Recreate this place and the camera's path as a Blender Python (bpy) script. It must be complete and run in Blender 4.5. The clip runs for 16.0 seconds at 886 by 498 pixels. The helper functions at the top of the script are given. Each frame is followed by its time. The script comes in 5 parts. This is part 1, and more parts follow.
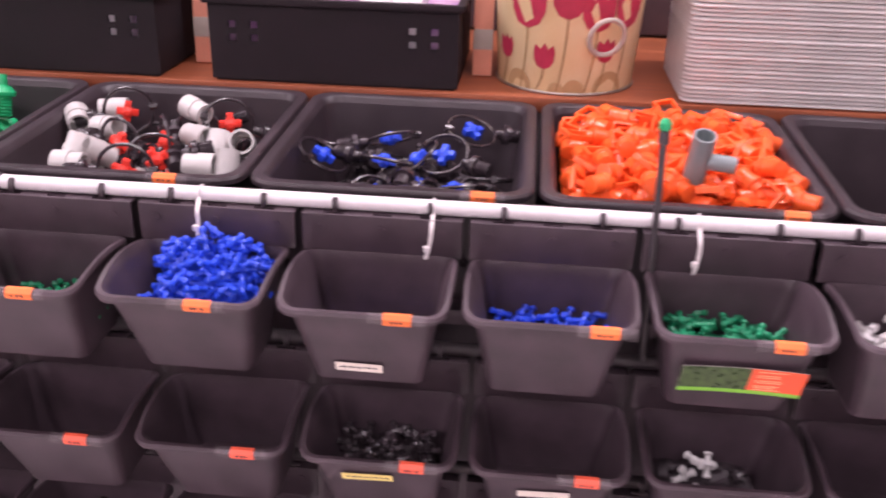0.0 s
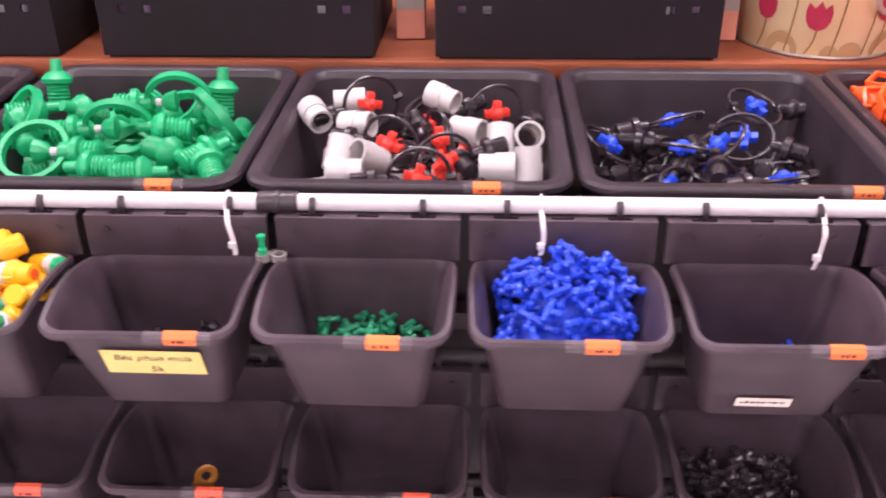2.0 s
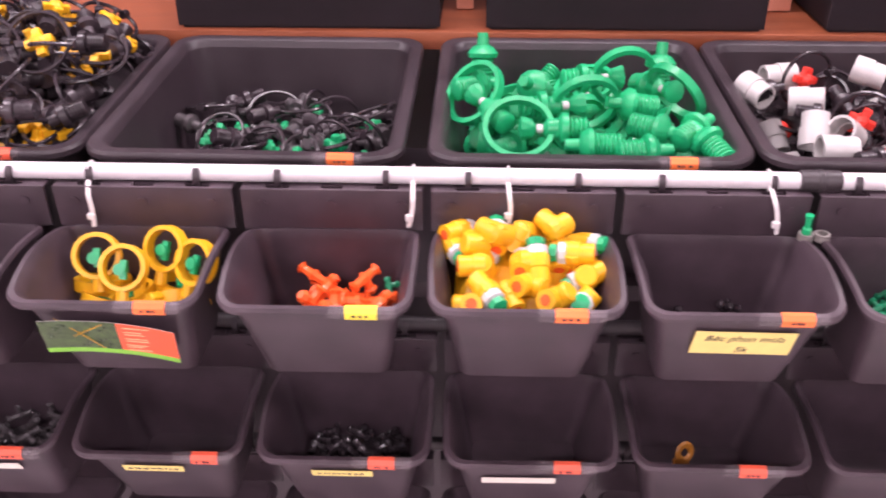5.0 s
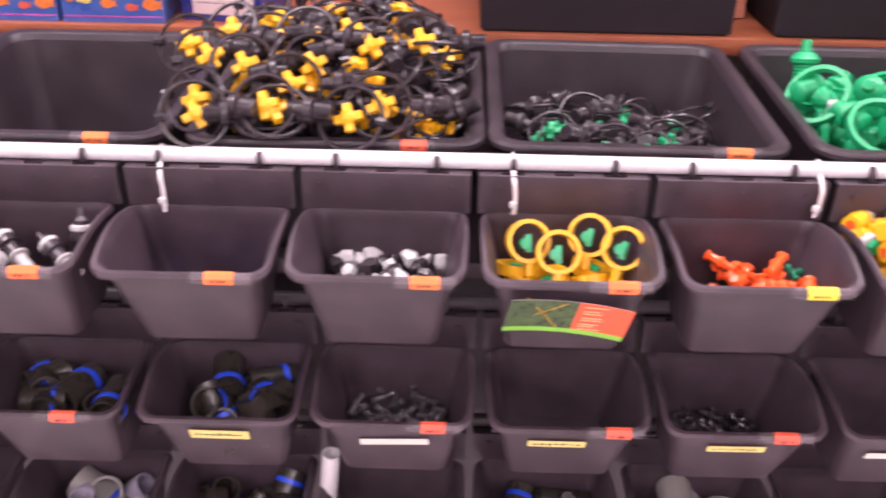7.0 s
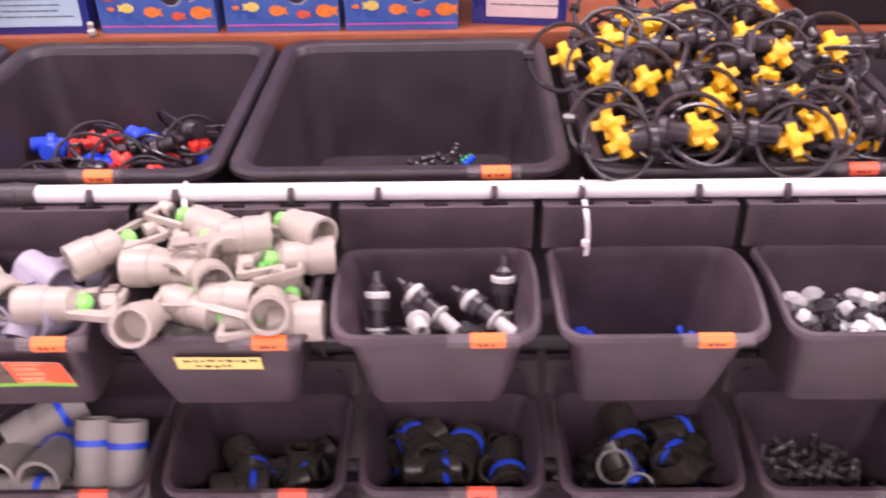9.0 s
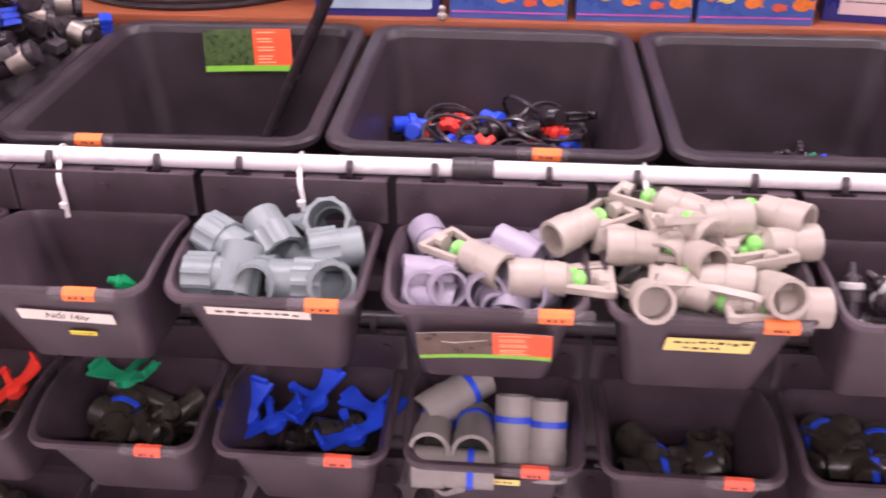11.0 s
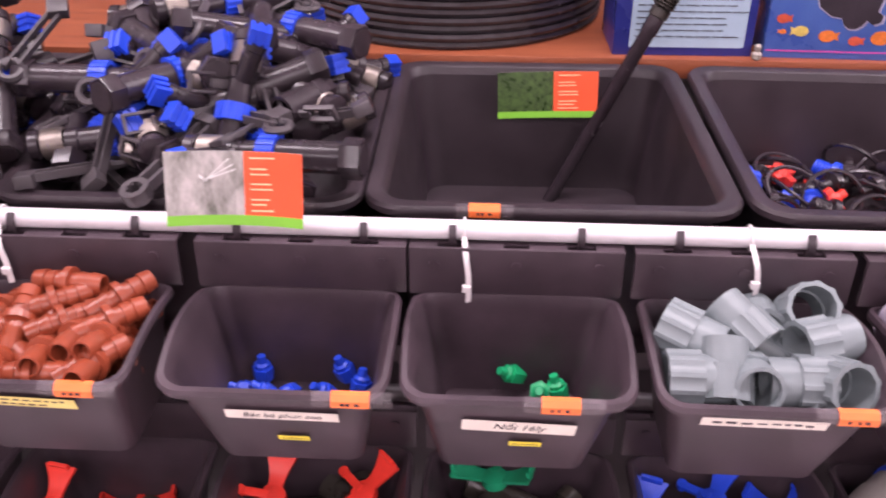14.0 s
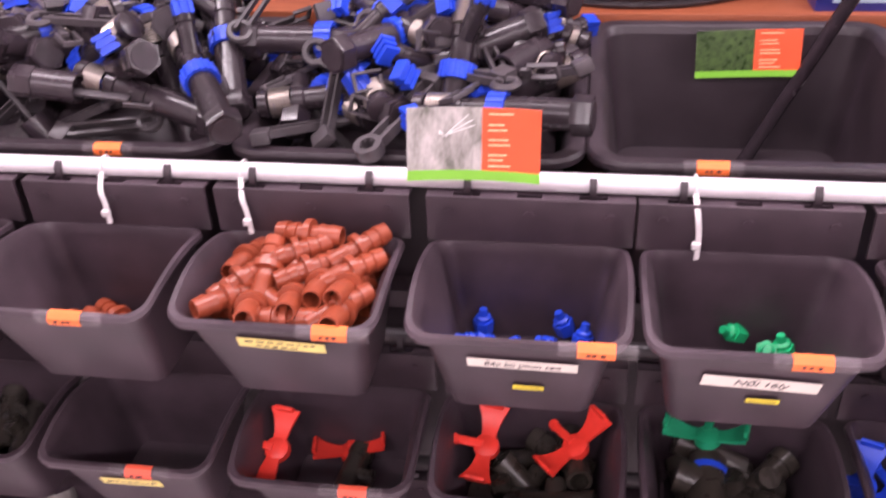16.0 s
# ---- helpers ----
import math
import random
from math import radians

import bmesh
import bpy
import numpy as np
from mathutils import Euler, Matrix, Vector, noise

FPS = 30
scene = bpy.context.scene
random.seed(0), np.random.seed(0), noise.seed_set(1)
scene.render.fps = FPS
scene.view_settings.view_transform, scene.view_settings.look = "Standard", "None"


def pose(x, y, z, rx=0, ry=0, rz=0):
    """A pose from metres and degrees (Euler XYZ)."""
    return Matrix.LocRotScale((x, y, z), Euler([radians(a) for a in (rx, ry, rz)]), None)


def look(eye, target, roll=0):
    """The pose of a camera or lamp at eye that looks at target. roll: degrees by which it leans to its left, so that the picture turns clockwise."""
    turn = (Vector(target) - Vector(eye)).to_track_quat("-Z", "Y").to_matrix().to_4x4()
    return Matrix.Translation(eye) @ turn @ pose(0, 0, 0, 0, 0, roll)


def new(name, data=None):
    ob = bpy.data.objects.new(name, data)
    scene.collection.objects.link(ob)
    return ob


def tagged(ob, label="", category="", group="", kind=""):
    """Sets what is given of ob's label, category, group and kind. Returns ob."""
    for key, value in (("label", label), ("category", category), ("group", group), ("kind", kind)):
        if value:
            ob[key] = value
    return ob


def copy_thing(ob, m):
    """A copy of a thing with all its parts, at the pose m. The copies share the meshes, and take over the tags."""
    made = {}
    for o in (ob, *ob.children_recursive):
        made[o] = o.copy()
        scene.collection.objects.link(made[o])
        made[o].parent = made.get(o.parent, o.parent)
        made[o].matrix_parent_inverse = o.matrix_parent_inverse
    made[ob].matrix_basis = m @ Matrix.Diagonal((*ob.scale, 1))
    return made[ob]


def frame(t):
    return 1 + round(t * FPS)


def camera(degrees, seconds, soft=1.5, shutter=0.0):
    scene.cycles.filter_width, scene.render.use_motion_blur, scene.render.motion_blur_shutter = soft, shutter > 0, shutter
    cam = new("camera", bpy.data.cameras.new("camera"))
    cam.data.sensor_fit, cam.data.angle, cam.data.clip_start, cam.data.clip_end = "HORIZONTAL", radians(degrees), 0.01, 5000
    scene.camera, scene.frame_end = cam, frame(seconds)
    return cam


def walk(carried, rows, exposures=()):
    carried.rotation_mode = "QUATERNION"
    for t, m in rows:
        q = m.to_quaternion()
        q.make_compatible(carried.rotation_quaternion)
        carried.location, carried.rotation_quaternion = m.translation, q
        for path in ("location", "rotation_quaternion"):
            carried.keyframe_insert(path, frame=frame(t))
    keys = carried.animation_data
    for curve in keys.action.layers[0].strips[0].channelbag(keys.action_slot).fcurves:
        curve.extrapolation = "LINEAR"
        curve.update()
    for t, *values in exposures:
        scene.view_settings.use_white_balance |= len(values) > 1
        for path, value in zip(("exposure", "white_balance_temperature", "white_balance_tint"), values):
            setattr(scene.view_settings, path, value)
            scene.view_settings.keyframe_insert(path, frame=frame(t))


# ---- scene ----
cam = camera(52.2, 16.0, soft=1.9, shutter=0.5)
PATH = [
    (0, (0.503, -0.085, 1.324), (0.343, 1.718, 0.474), 1.5),
    (0.5, (0.388, -0.016, 1.313), (0.208, 1.761, 0.414), -0.0),
    (1, (0.283, 0.036, 1.307), (0.093, 1.791, 0.366), -1.1),
    (1.5, (0.21, 0.046, 1.311), (0.03, 1.803, 0.372), -0.2),
    (2, (0.106, 0.043, 1.318), (0.02, 1.799, 0.365), -0.5),
    (2.5, (-0.021, 0.023, 1.325), (-0.037, 1.774, 0.36), -0.0),
    (3, (-0.083, 0.005, 1.322), (-0.148, 1.759, 0.362), -1.2),
    (3.5, (-0.149, 0.013, 1.323), (-0.273, 1.748, 0.335), -0.8),
    (3.7, (-0.176, 0.03, 1.318), (-0.34, 1.748, 0.308), -1.3),
    (5.8, (-0.583, 0.031, 1.338), (-0.563, 1.751, 0.316), 0.2),
    (6, (-0.632, 0.015, 1.337), (-0.594, 1.743, 0.33), 0.1),
    (6.5, (-0.746, -0.026, 1.341), (-0.7, 1.703, 0.337), -0.1),
    (7, (-0.831, -0.044, 1.335), (-0.852, 1.691, 0.34), 1.1),
    (7.5, (-0.938, -0.001, 1.322), (-1.033, 1.726, 0.317), 0.4),
    (8, (-1.06, 0.048, 1.321), (-1.119, 1.767, 0.3), -1.2),
    (8.5, (-1.125, 0.079, 1.318), (-1.211, 1.797, 0.298), -1.2),
    (9, (-1.24, 0.085, 1.331), (-1.276, 1.791, 0.288), -1.1),
    (9.5, (-1.353, 0.061, 1.35), (-1.358, 1.768, 0.307), -2.0),
    (10, (-1.447, 0.047, 1.34), (-1.47, 1.764, 0.316), -1.0),
    (10.2, (-1.477, 0.036, 1.336), (-1.532, 1.752, 0.309), -0.8),
    (12.3, (-1.786, 0.139, 1.289), (-1.966, 1.845, 0.261), 0.3),
    (12.5, (-1.808, 0.149, 1.29), (-1.978, 1.857, 0.265), 0.5),
    (13, (-1.881, 0.166, 1.296), (-1.992, 1.886, 0.28), -1.0),
    (13.5, (-1.949, 0.174, 1.301), (-2.02, 1.888, 0.273), -0.3),
    (14, (-2.009, 0.162, 1.309), (-2.091, 1.888, 0.301), 0.3),
    (14.5, (-2.056, 0.151, 1.311), (-2.175, 1.888, 0.327), -0.2),
    (15, (-2.08, 0.147, 1.314), (-2.228, 1.88, 0.327), -0.8),
    (15.5, (-2.094, 0.142, 1.321), (-2.321, 1.859, 0.32), -1.8),
    (16, (-2.11, 0.136, 1.307), (-2.412, 1.804, 0.246), -2.8),
]
walk(cam, [(t, look(eye, target, roll)) for t, eye, target, roll in PATH],
     exposures=[(0, -0.06), (1, 0.07), (3, 0.24), (5, 0.18), (6.2, 0.04), (7.2, 0.32), (9.5, 0.16), (12.5, 0.0), (15, -0.04), (16, 0.14)])

# ---- light: ceiling tubes behind and above the aisle, and an added fill row, in a closed shop ----
world = bpy.data.worlds.new("world")
world.use_nodes = True
world.node_tree.nodes["Background"].inputs[0].default_value = (0.9, 0.88, 0.92, 1)
world.node_tree.nodes["Background"].inputs[1].default_value = 0.05
scene.world = world


def area(name, m, sx, sy, power, colour):
    data = bpy.data.lights.new(name, "AREA")
    data.shape, data.size, data.size_y, data.energy, data.color = "RECTANGLE", sx, sy, power, colour
    ob = new(name, data)
    ob.matrix_world = m
    return ob


# the row at y -1.5 is added fill for bin fronts and lower rows
TUBES_AND_FILL = [(-3.4, 0.84), (-1.9, 0.84), (-0.4, 1.25), (1.1, 1.12)] + [(x, -1.5) for x in (-3.4, -1.9, -0.4, 1.1)]
for lx, ly in TUBES_AND_FILL:
    area("tube_light", pose(lx, ly, 2.62), 1.2, 0.16, (33 if lx > 1 else 25 if lx > -1 else 28) if ly > 0 else (33 if lx > 1 else 28), (1.0, 0.852, 0.95))


# ---- materials ----
def material(name, col, rough=0.5, var=0.2, scale=40.0, bump=0.06, metal=0.0, spec=0.5, rnd=0.0, col2=None, alpha=1.0,
             trans=0.0, fine=700.0, stretch=None, sub=0.0):
    m = bpy.data.materials.new(name)
    m.use_nodes = True
    nt = m.node_tree
    n, l = nt.nodes, nt.links
    b = n["Principled BSDF"]
    b.inputs["Metallic"].default_value = metal
    b.inputs["Specular IOR Level"].default_value = spec
    b.inputs["Alpha"].default_value = alpha
    b.inputs["Transmission Weight"].default_value = trans
    tc = n.new("ShaderNodeTexCoord")
    src = tc.outputs["Object"]
    if stretch:
        mp = n.new("ShaderNodeMapping")
        mp.inputs["Scale"].default_value = stretch
        l.new(src, mp.inputs[0])
        src = mp.outputs[0]
    big, small = n.new("ShaderNodeTexNoise"), n.new("ShaderNodeTexNoise")
    big.inputs["Scale"].default_value, big.inputs["Detail"].default_value = scale, 5
    small.inputs["Scale"].default_value, small.inputs["Detail"].default_value = fine, 3
    l.new(src, big.inputs["Vector"])
    l.new(src, small.inputs["Vector"])
    add = n.new("ShaderNodeMath")
    add.operation = "MULTIPLY_ADD"
    l.new(small.outputs["Fac"], add.inputs[0])
    add.inputs[1].default_value = 0.35
    l.new(big.outputs["Fac"], add.inputs[2])
    ramp = n.new("ShaderNodeMapRange")
    ramp.inputs[1].default_value, ramp.inputs[2].default_value = 0.42, 0.95
    l.new(add.outputs[0], ramp.inputs[0])
    mix = n.new("ShaderNodeMix")
    mix.data_type = "RGBA"
    c2 = col2 or tuple(min(1, c * (1 + var)) for c in col)
    mix.inputs["A"].default_value = (*[c * (1 - (0 if col2 else var)) for c in col], 1)
    mix.inputs["B"].default_value = (*c2, 1)
    l.new(ramp.outputs[0], mix.inputs["Factor"])
    out = mix.outputs["Result"]
    if rnd:
        info, hsv = n.new("ShaderNodeObjectInfo"), n.new("ShaderNodeHueSaturation")
        mr = n.new("ShaderNodeMapRange")
        mr.inputs[3].default_value, mr.inputs[4].default_value = 1 - rnd, 1 + rnd
        l.new(info.outputs["Random"], mr.inputs[0])
        l.new(mr.outputs[0], hsv.inputs["Value"])
        l.new(out, hsv.inputs["Color"])
        out = hsv.outputs["Color"]
    l.new(out, b.inputs["Base Color"])
    rr = n.new("ShaderNodeMapRange")
    rr.inputs[3].default_value, rr.inputs[4].default_value = max(0.05, rough - 0.12), min(1, rough + 0.12)
    l.new(big.outputs["Fac"], rr.inputs[0])
    l.new(rr.outputs[0], b.inputs["Roughness"])
    if sub:
        b.inputs["Subsurface Weight"].default_value = sub
        b.inputs["Subsurface Radius"].default_value = (0.004, 0.004, 0.004)
    if bump:
        bp = n.new("ShaderNodeBump")
        bp.inputs["Strength"].default_value, bp.inputs["Distance"].default_value = bump, 0.002
        l.new(small.outputs["Fac"], bp.inputs["Height"])
        l.new(bp.outputs[0], b.inputs["Normal"])
    return m


# dark plastics and steel hold a purple lift, painting haze over the blacks
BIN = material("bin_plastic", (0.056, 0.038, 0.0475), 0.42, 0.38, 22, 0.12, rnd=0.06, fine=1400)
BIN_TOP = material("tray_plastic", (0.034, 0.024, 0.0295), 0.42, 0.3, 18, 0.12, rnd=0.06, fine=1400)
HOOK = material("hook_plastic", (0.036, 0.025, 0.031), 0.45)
PIPE_W = material("white_pipe", (0.69, 0.65, 0.67), 0.35, 0.06, 30, 0.02)
COUPLER = material("black_coupler", (0.04, 0.032, 0.036), 0.4)
TIE = material("tie_nylon", (0.75, 0.7, 0.7), 0.4, 0.08)
WOOD = material("shelf_wood", (0.22, 0.058, 0.026), 0.38, 0.3, 6, 0.05, stretch=(1.5, 14, 14), col2=(0.36, 0.11, 0.05), fine=120)
CRATE = material("crate_plastic", (0.019, 0.0135, 0.0165), 0.7, 0.2, 15, 0.08, spec=0.22)
WALL = material("wall_paint", (0.64, 0.60, 0.60), 0.8, 0.08, 3, 0.1, fine=200)
CEIL = material("ceiling_paint", (0.78, 0.76, 0.76), 0.9, 0.05, 3, 0.05, fine=200)
FLOOR = material("floor_bounce", (0.76, 0.72, 0.71), 0.35, 0.15, 5, 0.03, fine=150)
STEEL = material("rack_steel", (0.075, 0.055, 0.066), 0.5, 0.2, 20, 0.05)
STICK_O = material("orange_sticker", (0.95, 0.20, 0.05), 0.55, 0.1, 60, 0.03, rnd=0.08)
STICK_R = material("red_sticker", (0.90, 0.13, 0.07), 0.55, 0.1, 60, 0.03, rnd=0.06)
STICK_Y = material("yellow_sticker", (0.88, 0.72, 0.06), 0.55, 0.08, 60, 0.03)
NOTE_Y = material("yellow_note", (0.82, 0.66, 0.22), 0.7, 0.06, 60, 0.03)
NOTE_W = material("white_note", (0.78, 0.70, 0.62), 0.7, 0.06, 60, 0.03)
INK = material("ink", (0.03, 0.02, 0.03), 0.6)
TAPE = material("clear_tape", (0.55, 0.48, 0.5), 0.15, 0.15, 80, 0.1, alpha=0.07)


# ---- mesh helpers ----
def mesh_of(name, bm, mat, smooth=True):
    me = bpy.data.meshes.new(name)
    bmesh.ops.recalc_face_normals(bm, faces=bm.faces)
    if smooth:
        for fc in bm.faces:
            fc.smooth = True
        for e in bm.edges:
            if len(e.link_faces) == 2 and e.calc_face_angle(0) > 0.6:
                e.smooth = False
    bm.to_mesh(me)
    bm.free()
    me.materials.append(mat)
    return me


def thing(name, bm=None, mat=None, label="", category="", group="", kind="", at=None):
    ob = new(name, mesh_of(name, bm, mat) if bm else None)
    if at is not None:
        ob.matrix_world = at
    return tagged(ob, label, category, group, kind)


def part(name, bm, mat, parent, label="", at=None):
    ob = new(name, mesh_of(name, bm, mat) if isinstance(bm, bmesh.types.BMesh) else bm)
    ob.parent = parent
    if at is not None:
        ob.matrix_basis = at
    return tagged(ob, label)


def basis(axis):
    return Vector(axis).to_track_quat("Z", "Y").to_matrix()


def lathe(bm, profile, p=(0, 0, 0), axis=(0, 0, 1), seg=12, closed=False):
    """A turned shape: profile of (radius, height) pairs along axis from p."""
    rot, rings = basis(axis), []
    for r, h in profile:
        rings.append([bm.verts.new(Vector(p) + rot @ Vector((r * math.cos(2 * math.pi * i / seg), r * math.sin(2 * math.pi * i / seg), h)))
                      for i in range(seg)])
    pairs = list(zip(rings, rings[1:])) + ([(rings[-1], rings[0])] if closed else [])
    for a, b in pairs:
        for i in range(seg):
            bm.faces.new((a[i], a[(i + 1) % seg], b[(i + 1) % seg], b[i]))
    if not closed:
        bm.faces.new(rings[0])
        bm.faces.new(rings[-1])
    return bm


def pipe(bm, ro, ri, length, p=(0, 0, 0), axis=(0, 0, 1), seg=14):
    return lathe(bm, [(ro, 0), (ro, length), (ri, length), (ri, 0)], p, axis, seg, closed=True)


def fluted(bm, ro, ri, length, n, depth, p=(0, 0, 0)):
    """A sleeve along x whose outside carries n raised ribs, as one moulded piece."""
    sec = []
    for k in range(n):
        a, w = 2 * math.pi * k / n, 2 * math.pi / n
        for u, r in ((0.0, ro), (0.58, ro), (0.66, ro + depth), (0.92, ro + depth)):
            sec.append((a + u * w, r))
    rings = []
    for x, inner in ((0, False), (length, False), (length, True), (0, True)):
        rings.append([bm.verts.new((p[0] + x, p[1] + (ri if inner else r) * math.cos(a), p[2] + (ri if inner else r) * math.sin(a))) for a, r in sec])
    for q in range(4):
        a, b = rings[q], rings[(q + 1) % 4]
        for i in range(len(a)):
            bm.faces.new((a[i], a[(i + 1) % len(a)], b[(i + 1) % len(b)], b[i]))
    return bm


def helix(bm, R, r, x0, x1, turns, seg=12, rseg=5):
    prev, n = None, turns * seg
    for k in range(n + 1):
        a, x = 2 * math.pi * k / seg, x0 + (x1 - x0) * k / n
        cur = [bm.verts.new((x + r * math.sin(2 * math.pi * q / rseg), (R + r * math.cos(2 * math.pi * q / rseg)) * math.cos(a), (R + r * math.cos(2 * math.pi * q / rseg)) * math.sin(a))) for q in range(rseg)]
        if prev:
            for q in range(rseg):
                bm.faces.new((prev[q], prev[(q + 1) % rseg], cur[(q + 1) % rseg], cur[q]))
        else:
            bm.faces.new(cur)
        prev = cur
    bm.faces.new(prev)
    return bm


def ring(bm, R, r, p=(0, 0, 0), axis=(0, 0, 1), seg=20, rseg=6, flat=1.0):
    prof = [(R + r * math.cos(2 * math.pi * k / rseg), flat * r * math.sin(2 * math.pi * k / rseg)) for k in range(rseg)]
    return lathe(bm, prof, p, axis, seg, closed=True)


def box(bm, c, s, m=None):
    q = m or Matrix.Identity(4)
    vs = [bm.verts.new(q @ Vector((c[0] + s[0] * i / 2, c[1] + s[1] * j / 2, c[2] + s[2] * k / 2)))
          for i in (-1, 1) for j in (-1, 1) for k in (-1, 1)]
    for a in ((0, 1, 3, 2), (4, 6, 7, 5), (0, 4, 5, 1), (2, 3, 7, 6), (0, 2, 6, 4), (1, 5, 7, 3)):
        bm.faces.new([vs[i] for i in a])
    return bm


def softbox(bm, c, s, r=0.002, m=None):
    """A block with chamfered edges."""
    t = bmesh.new()
    box(t, c, s, m)
    bmesh.ops.bevel(t, geom=t.edges[:], offset=r, segments=2, affect="EDGES", profile=0.6)
    tmp = bpy.data.meshes.new("tmp")
    t.to_mesh(tmp)
    t.free()
    bm.from_mesh(tmp)
    bpy.data.meshes.remove(tmp)
    return bm


def rounded(hw, y0, y1, r, z, seg=5, lift=0.0, bow=0.0):
    """Points of a rounded rectangle, x in -hw..hw and y in y0..y1, with the sides lifted and bowed in their middle."""
    pts = []
    for cx, cy, a0 in ((hw - r, y1 - r, 0), (-hw + r, y1 - r, 90), (-hw + r, y0 + r, 180), (hw - r, y0 + r, 270)):
        for k in range(seg + 1):
            a = radians(a0 + 90 * k / seg)
            pts.append([cx + r * math.cos(a), cy + r * math.sin(a)])
    full = []
    for i, p in enumerate(pts):
        q = pts[(i + 1) % len(pts)]
        full.append(p)
        if math.hypot(q[0] - p[0], q[1] - p[1]) > 0.03:
            full += [[p[0] + (q[0] - p[0]) * k / 6, p[1] + (q[1] - p[1]) * k / 6] for k in range(1, 6)]
    out = []
    for x, y in full:
        u = (y - y0) / (y1 - y0)
        side = abs(x) / hw
        w = math.sin(math.pi * u) * (1 if side > 0.8 else 0)
        out.append((x + math.copysign(bow * w, x), y, z + lift * w))
    return out


def loft(bm, rings, cap_first=False, cap_last=True):
    vs = [[bm.verts.new(p) for p in r] for r in rings]
    for a, b in zip(vs, vs[1:]):
        for i in range(len(a)):
            bm.faces.new((a[i], a[(i + 1) % len(a)], b[(i + 1) % len(b)], b[i]))
    if cap_first:
        bm.faces.new(vs[0])
    if cap_last:
        bm.faces.new(vs[-1])
    return bm


# ---- the plan, in metres ----
P = 0.18                      # spacing of the hanging bins
RY, RZ = 0.80, 0.955          # the pipe that they hang from
TRAY_X = {3: 1.012, 2: 0.686, 1: 0.360, 0: 0.034, -1: -0.292, -2: -0.635, -3: -0.960, -4: -1.295, -5: -1.622, -6: -1.950, -7: -2.271, -8: -2.600, -9: -2.930}
SHELF_Z = 0.974
X0, X1, Y0, Y1, ZC = -4.6, 3.0, -1.9, 1.66, 2.75

# ---- the closed room, out of view, added pale to bounce light onto the rack ----
thing("floor", box(bmesh.new(), ((X0 + X1) / 2, (Y0 + Y1) / 2, -0.05), (X1 - X0 + 0.4, Y1 - Y0 + 0.4, 0.1)), FLOOR, "unseen shop floor, kept pale to bounce light", "floor", kind="structure")
thing("ceiling", box(bmesh.new(), ((X0 + X1) / 2, (Y0 + Y1) / 2, ZC + 0.05), (X1 - X0 + 0.4, Y1 - Y0 + 0.4, 0.1)), CEIL, "unseen white ceiling closing the room", "ceiling", kind="structure")
for nm, c, s in (("wall_north", ((X0 + X1) / 2, Y1 + 0.06, ZC / 2), (X1 - X0, 0.12, ZC)), ("wall_south", ((X0 + X1) / 2, Y0 - 0.06, ZC / 2), (X1 - X0, 0.12, ZC)),
                 ("wall_east", (X1 + 0.06, (Y0 + Y1) / 2, ZC / 2), (0.12, Y1 - Y0 + 0.24, ZC)), ("wall_west", (X0 - 0.06, (Y0 + Y1) / 2, ZC / 2), (0.12, Y1 - Y0 + 0.24, ZC))):
    thing(nm, box(bmesh.new(), c, s), WALL, "plain unseen wall closing the room", "wall", kind="structure")

# ceiling fixtures that hold the tubes and the added fill row, all out of view
for lx, ly in TUBES_AND_FILL:
    fx = thing("ceiling_light", None, None, "unseen white ceiling light fixture", "ceiling light", "ceiling lights", at=pose(lx, ly, ZC))
    part("housing", softbox(bmesh.new(), (0, 0, -0.045), (1.3, 0.2, 0.09), 0.006), PIPE_W, fx)

# ---- the rack ----
XL, XR = -3.2, 1.5
shelf = thing("wooden_shelf", softbox(bmesh.new(), ((XL + XR) / 2, 1.42, SHELF_Z - 0.012), (XR - XL, 0.47, 0.024), 0.002), WOOD,
              "reddish-brown varnished wooden shelf board behind the trays", "shelf", kind="structure")
rack = thing("display_rack", None, None, "dark steel display rack carrying trays and hanging bins", "rack", kind="structure")
tray_board = part("tray_board", softbox(bmesh.new(), ((XL + XR) / 2, 1.0, 0.806), (XR - XL, 0.34, 0.02), 0.002), STEEL, rack)
part("back_panel", softbox(bmesh.new(), ((XL + XR) / 2, 0.92, 0.39), (XR - XL, 0.012, 0.78), 0.001), STEEL, rack)
# added panel: darkens the gaps behind the crates and cuts bounce on the shelf
part("added_dark_panel", softbox(bmesh.new(), ((XL + XR) / 2, 1.636, 1.40), (XR - XL, 0.012, 0.84), 0.001), STEEL, rack)
for i in range(6):
    px = XL + 0.02 + (XR - XL - 0.04) * i / 5
    part("post", softbox(bmesh.new(), (px, 1.2, 0.48), (0.04, 0.04, 0.96), 0.003), STEEL, rack)
    part("bracket", softbox(bmesh.new(), (px, 0.87, 0.790), (0.03, 0.12, 0.012), 0.002), STEEL, rack)

JOINTS = [-3.2, -1.637, -0.085, 1.5]


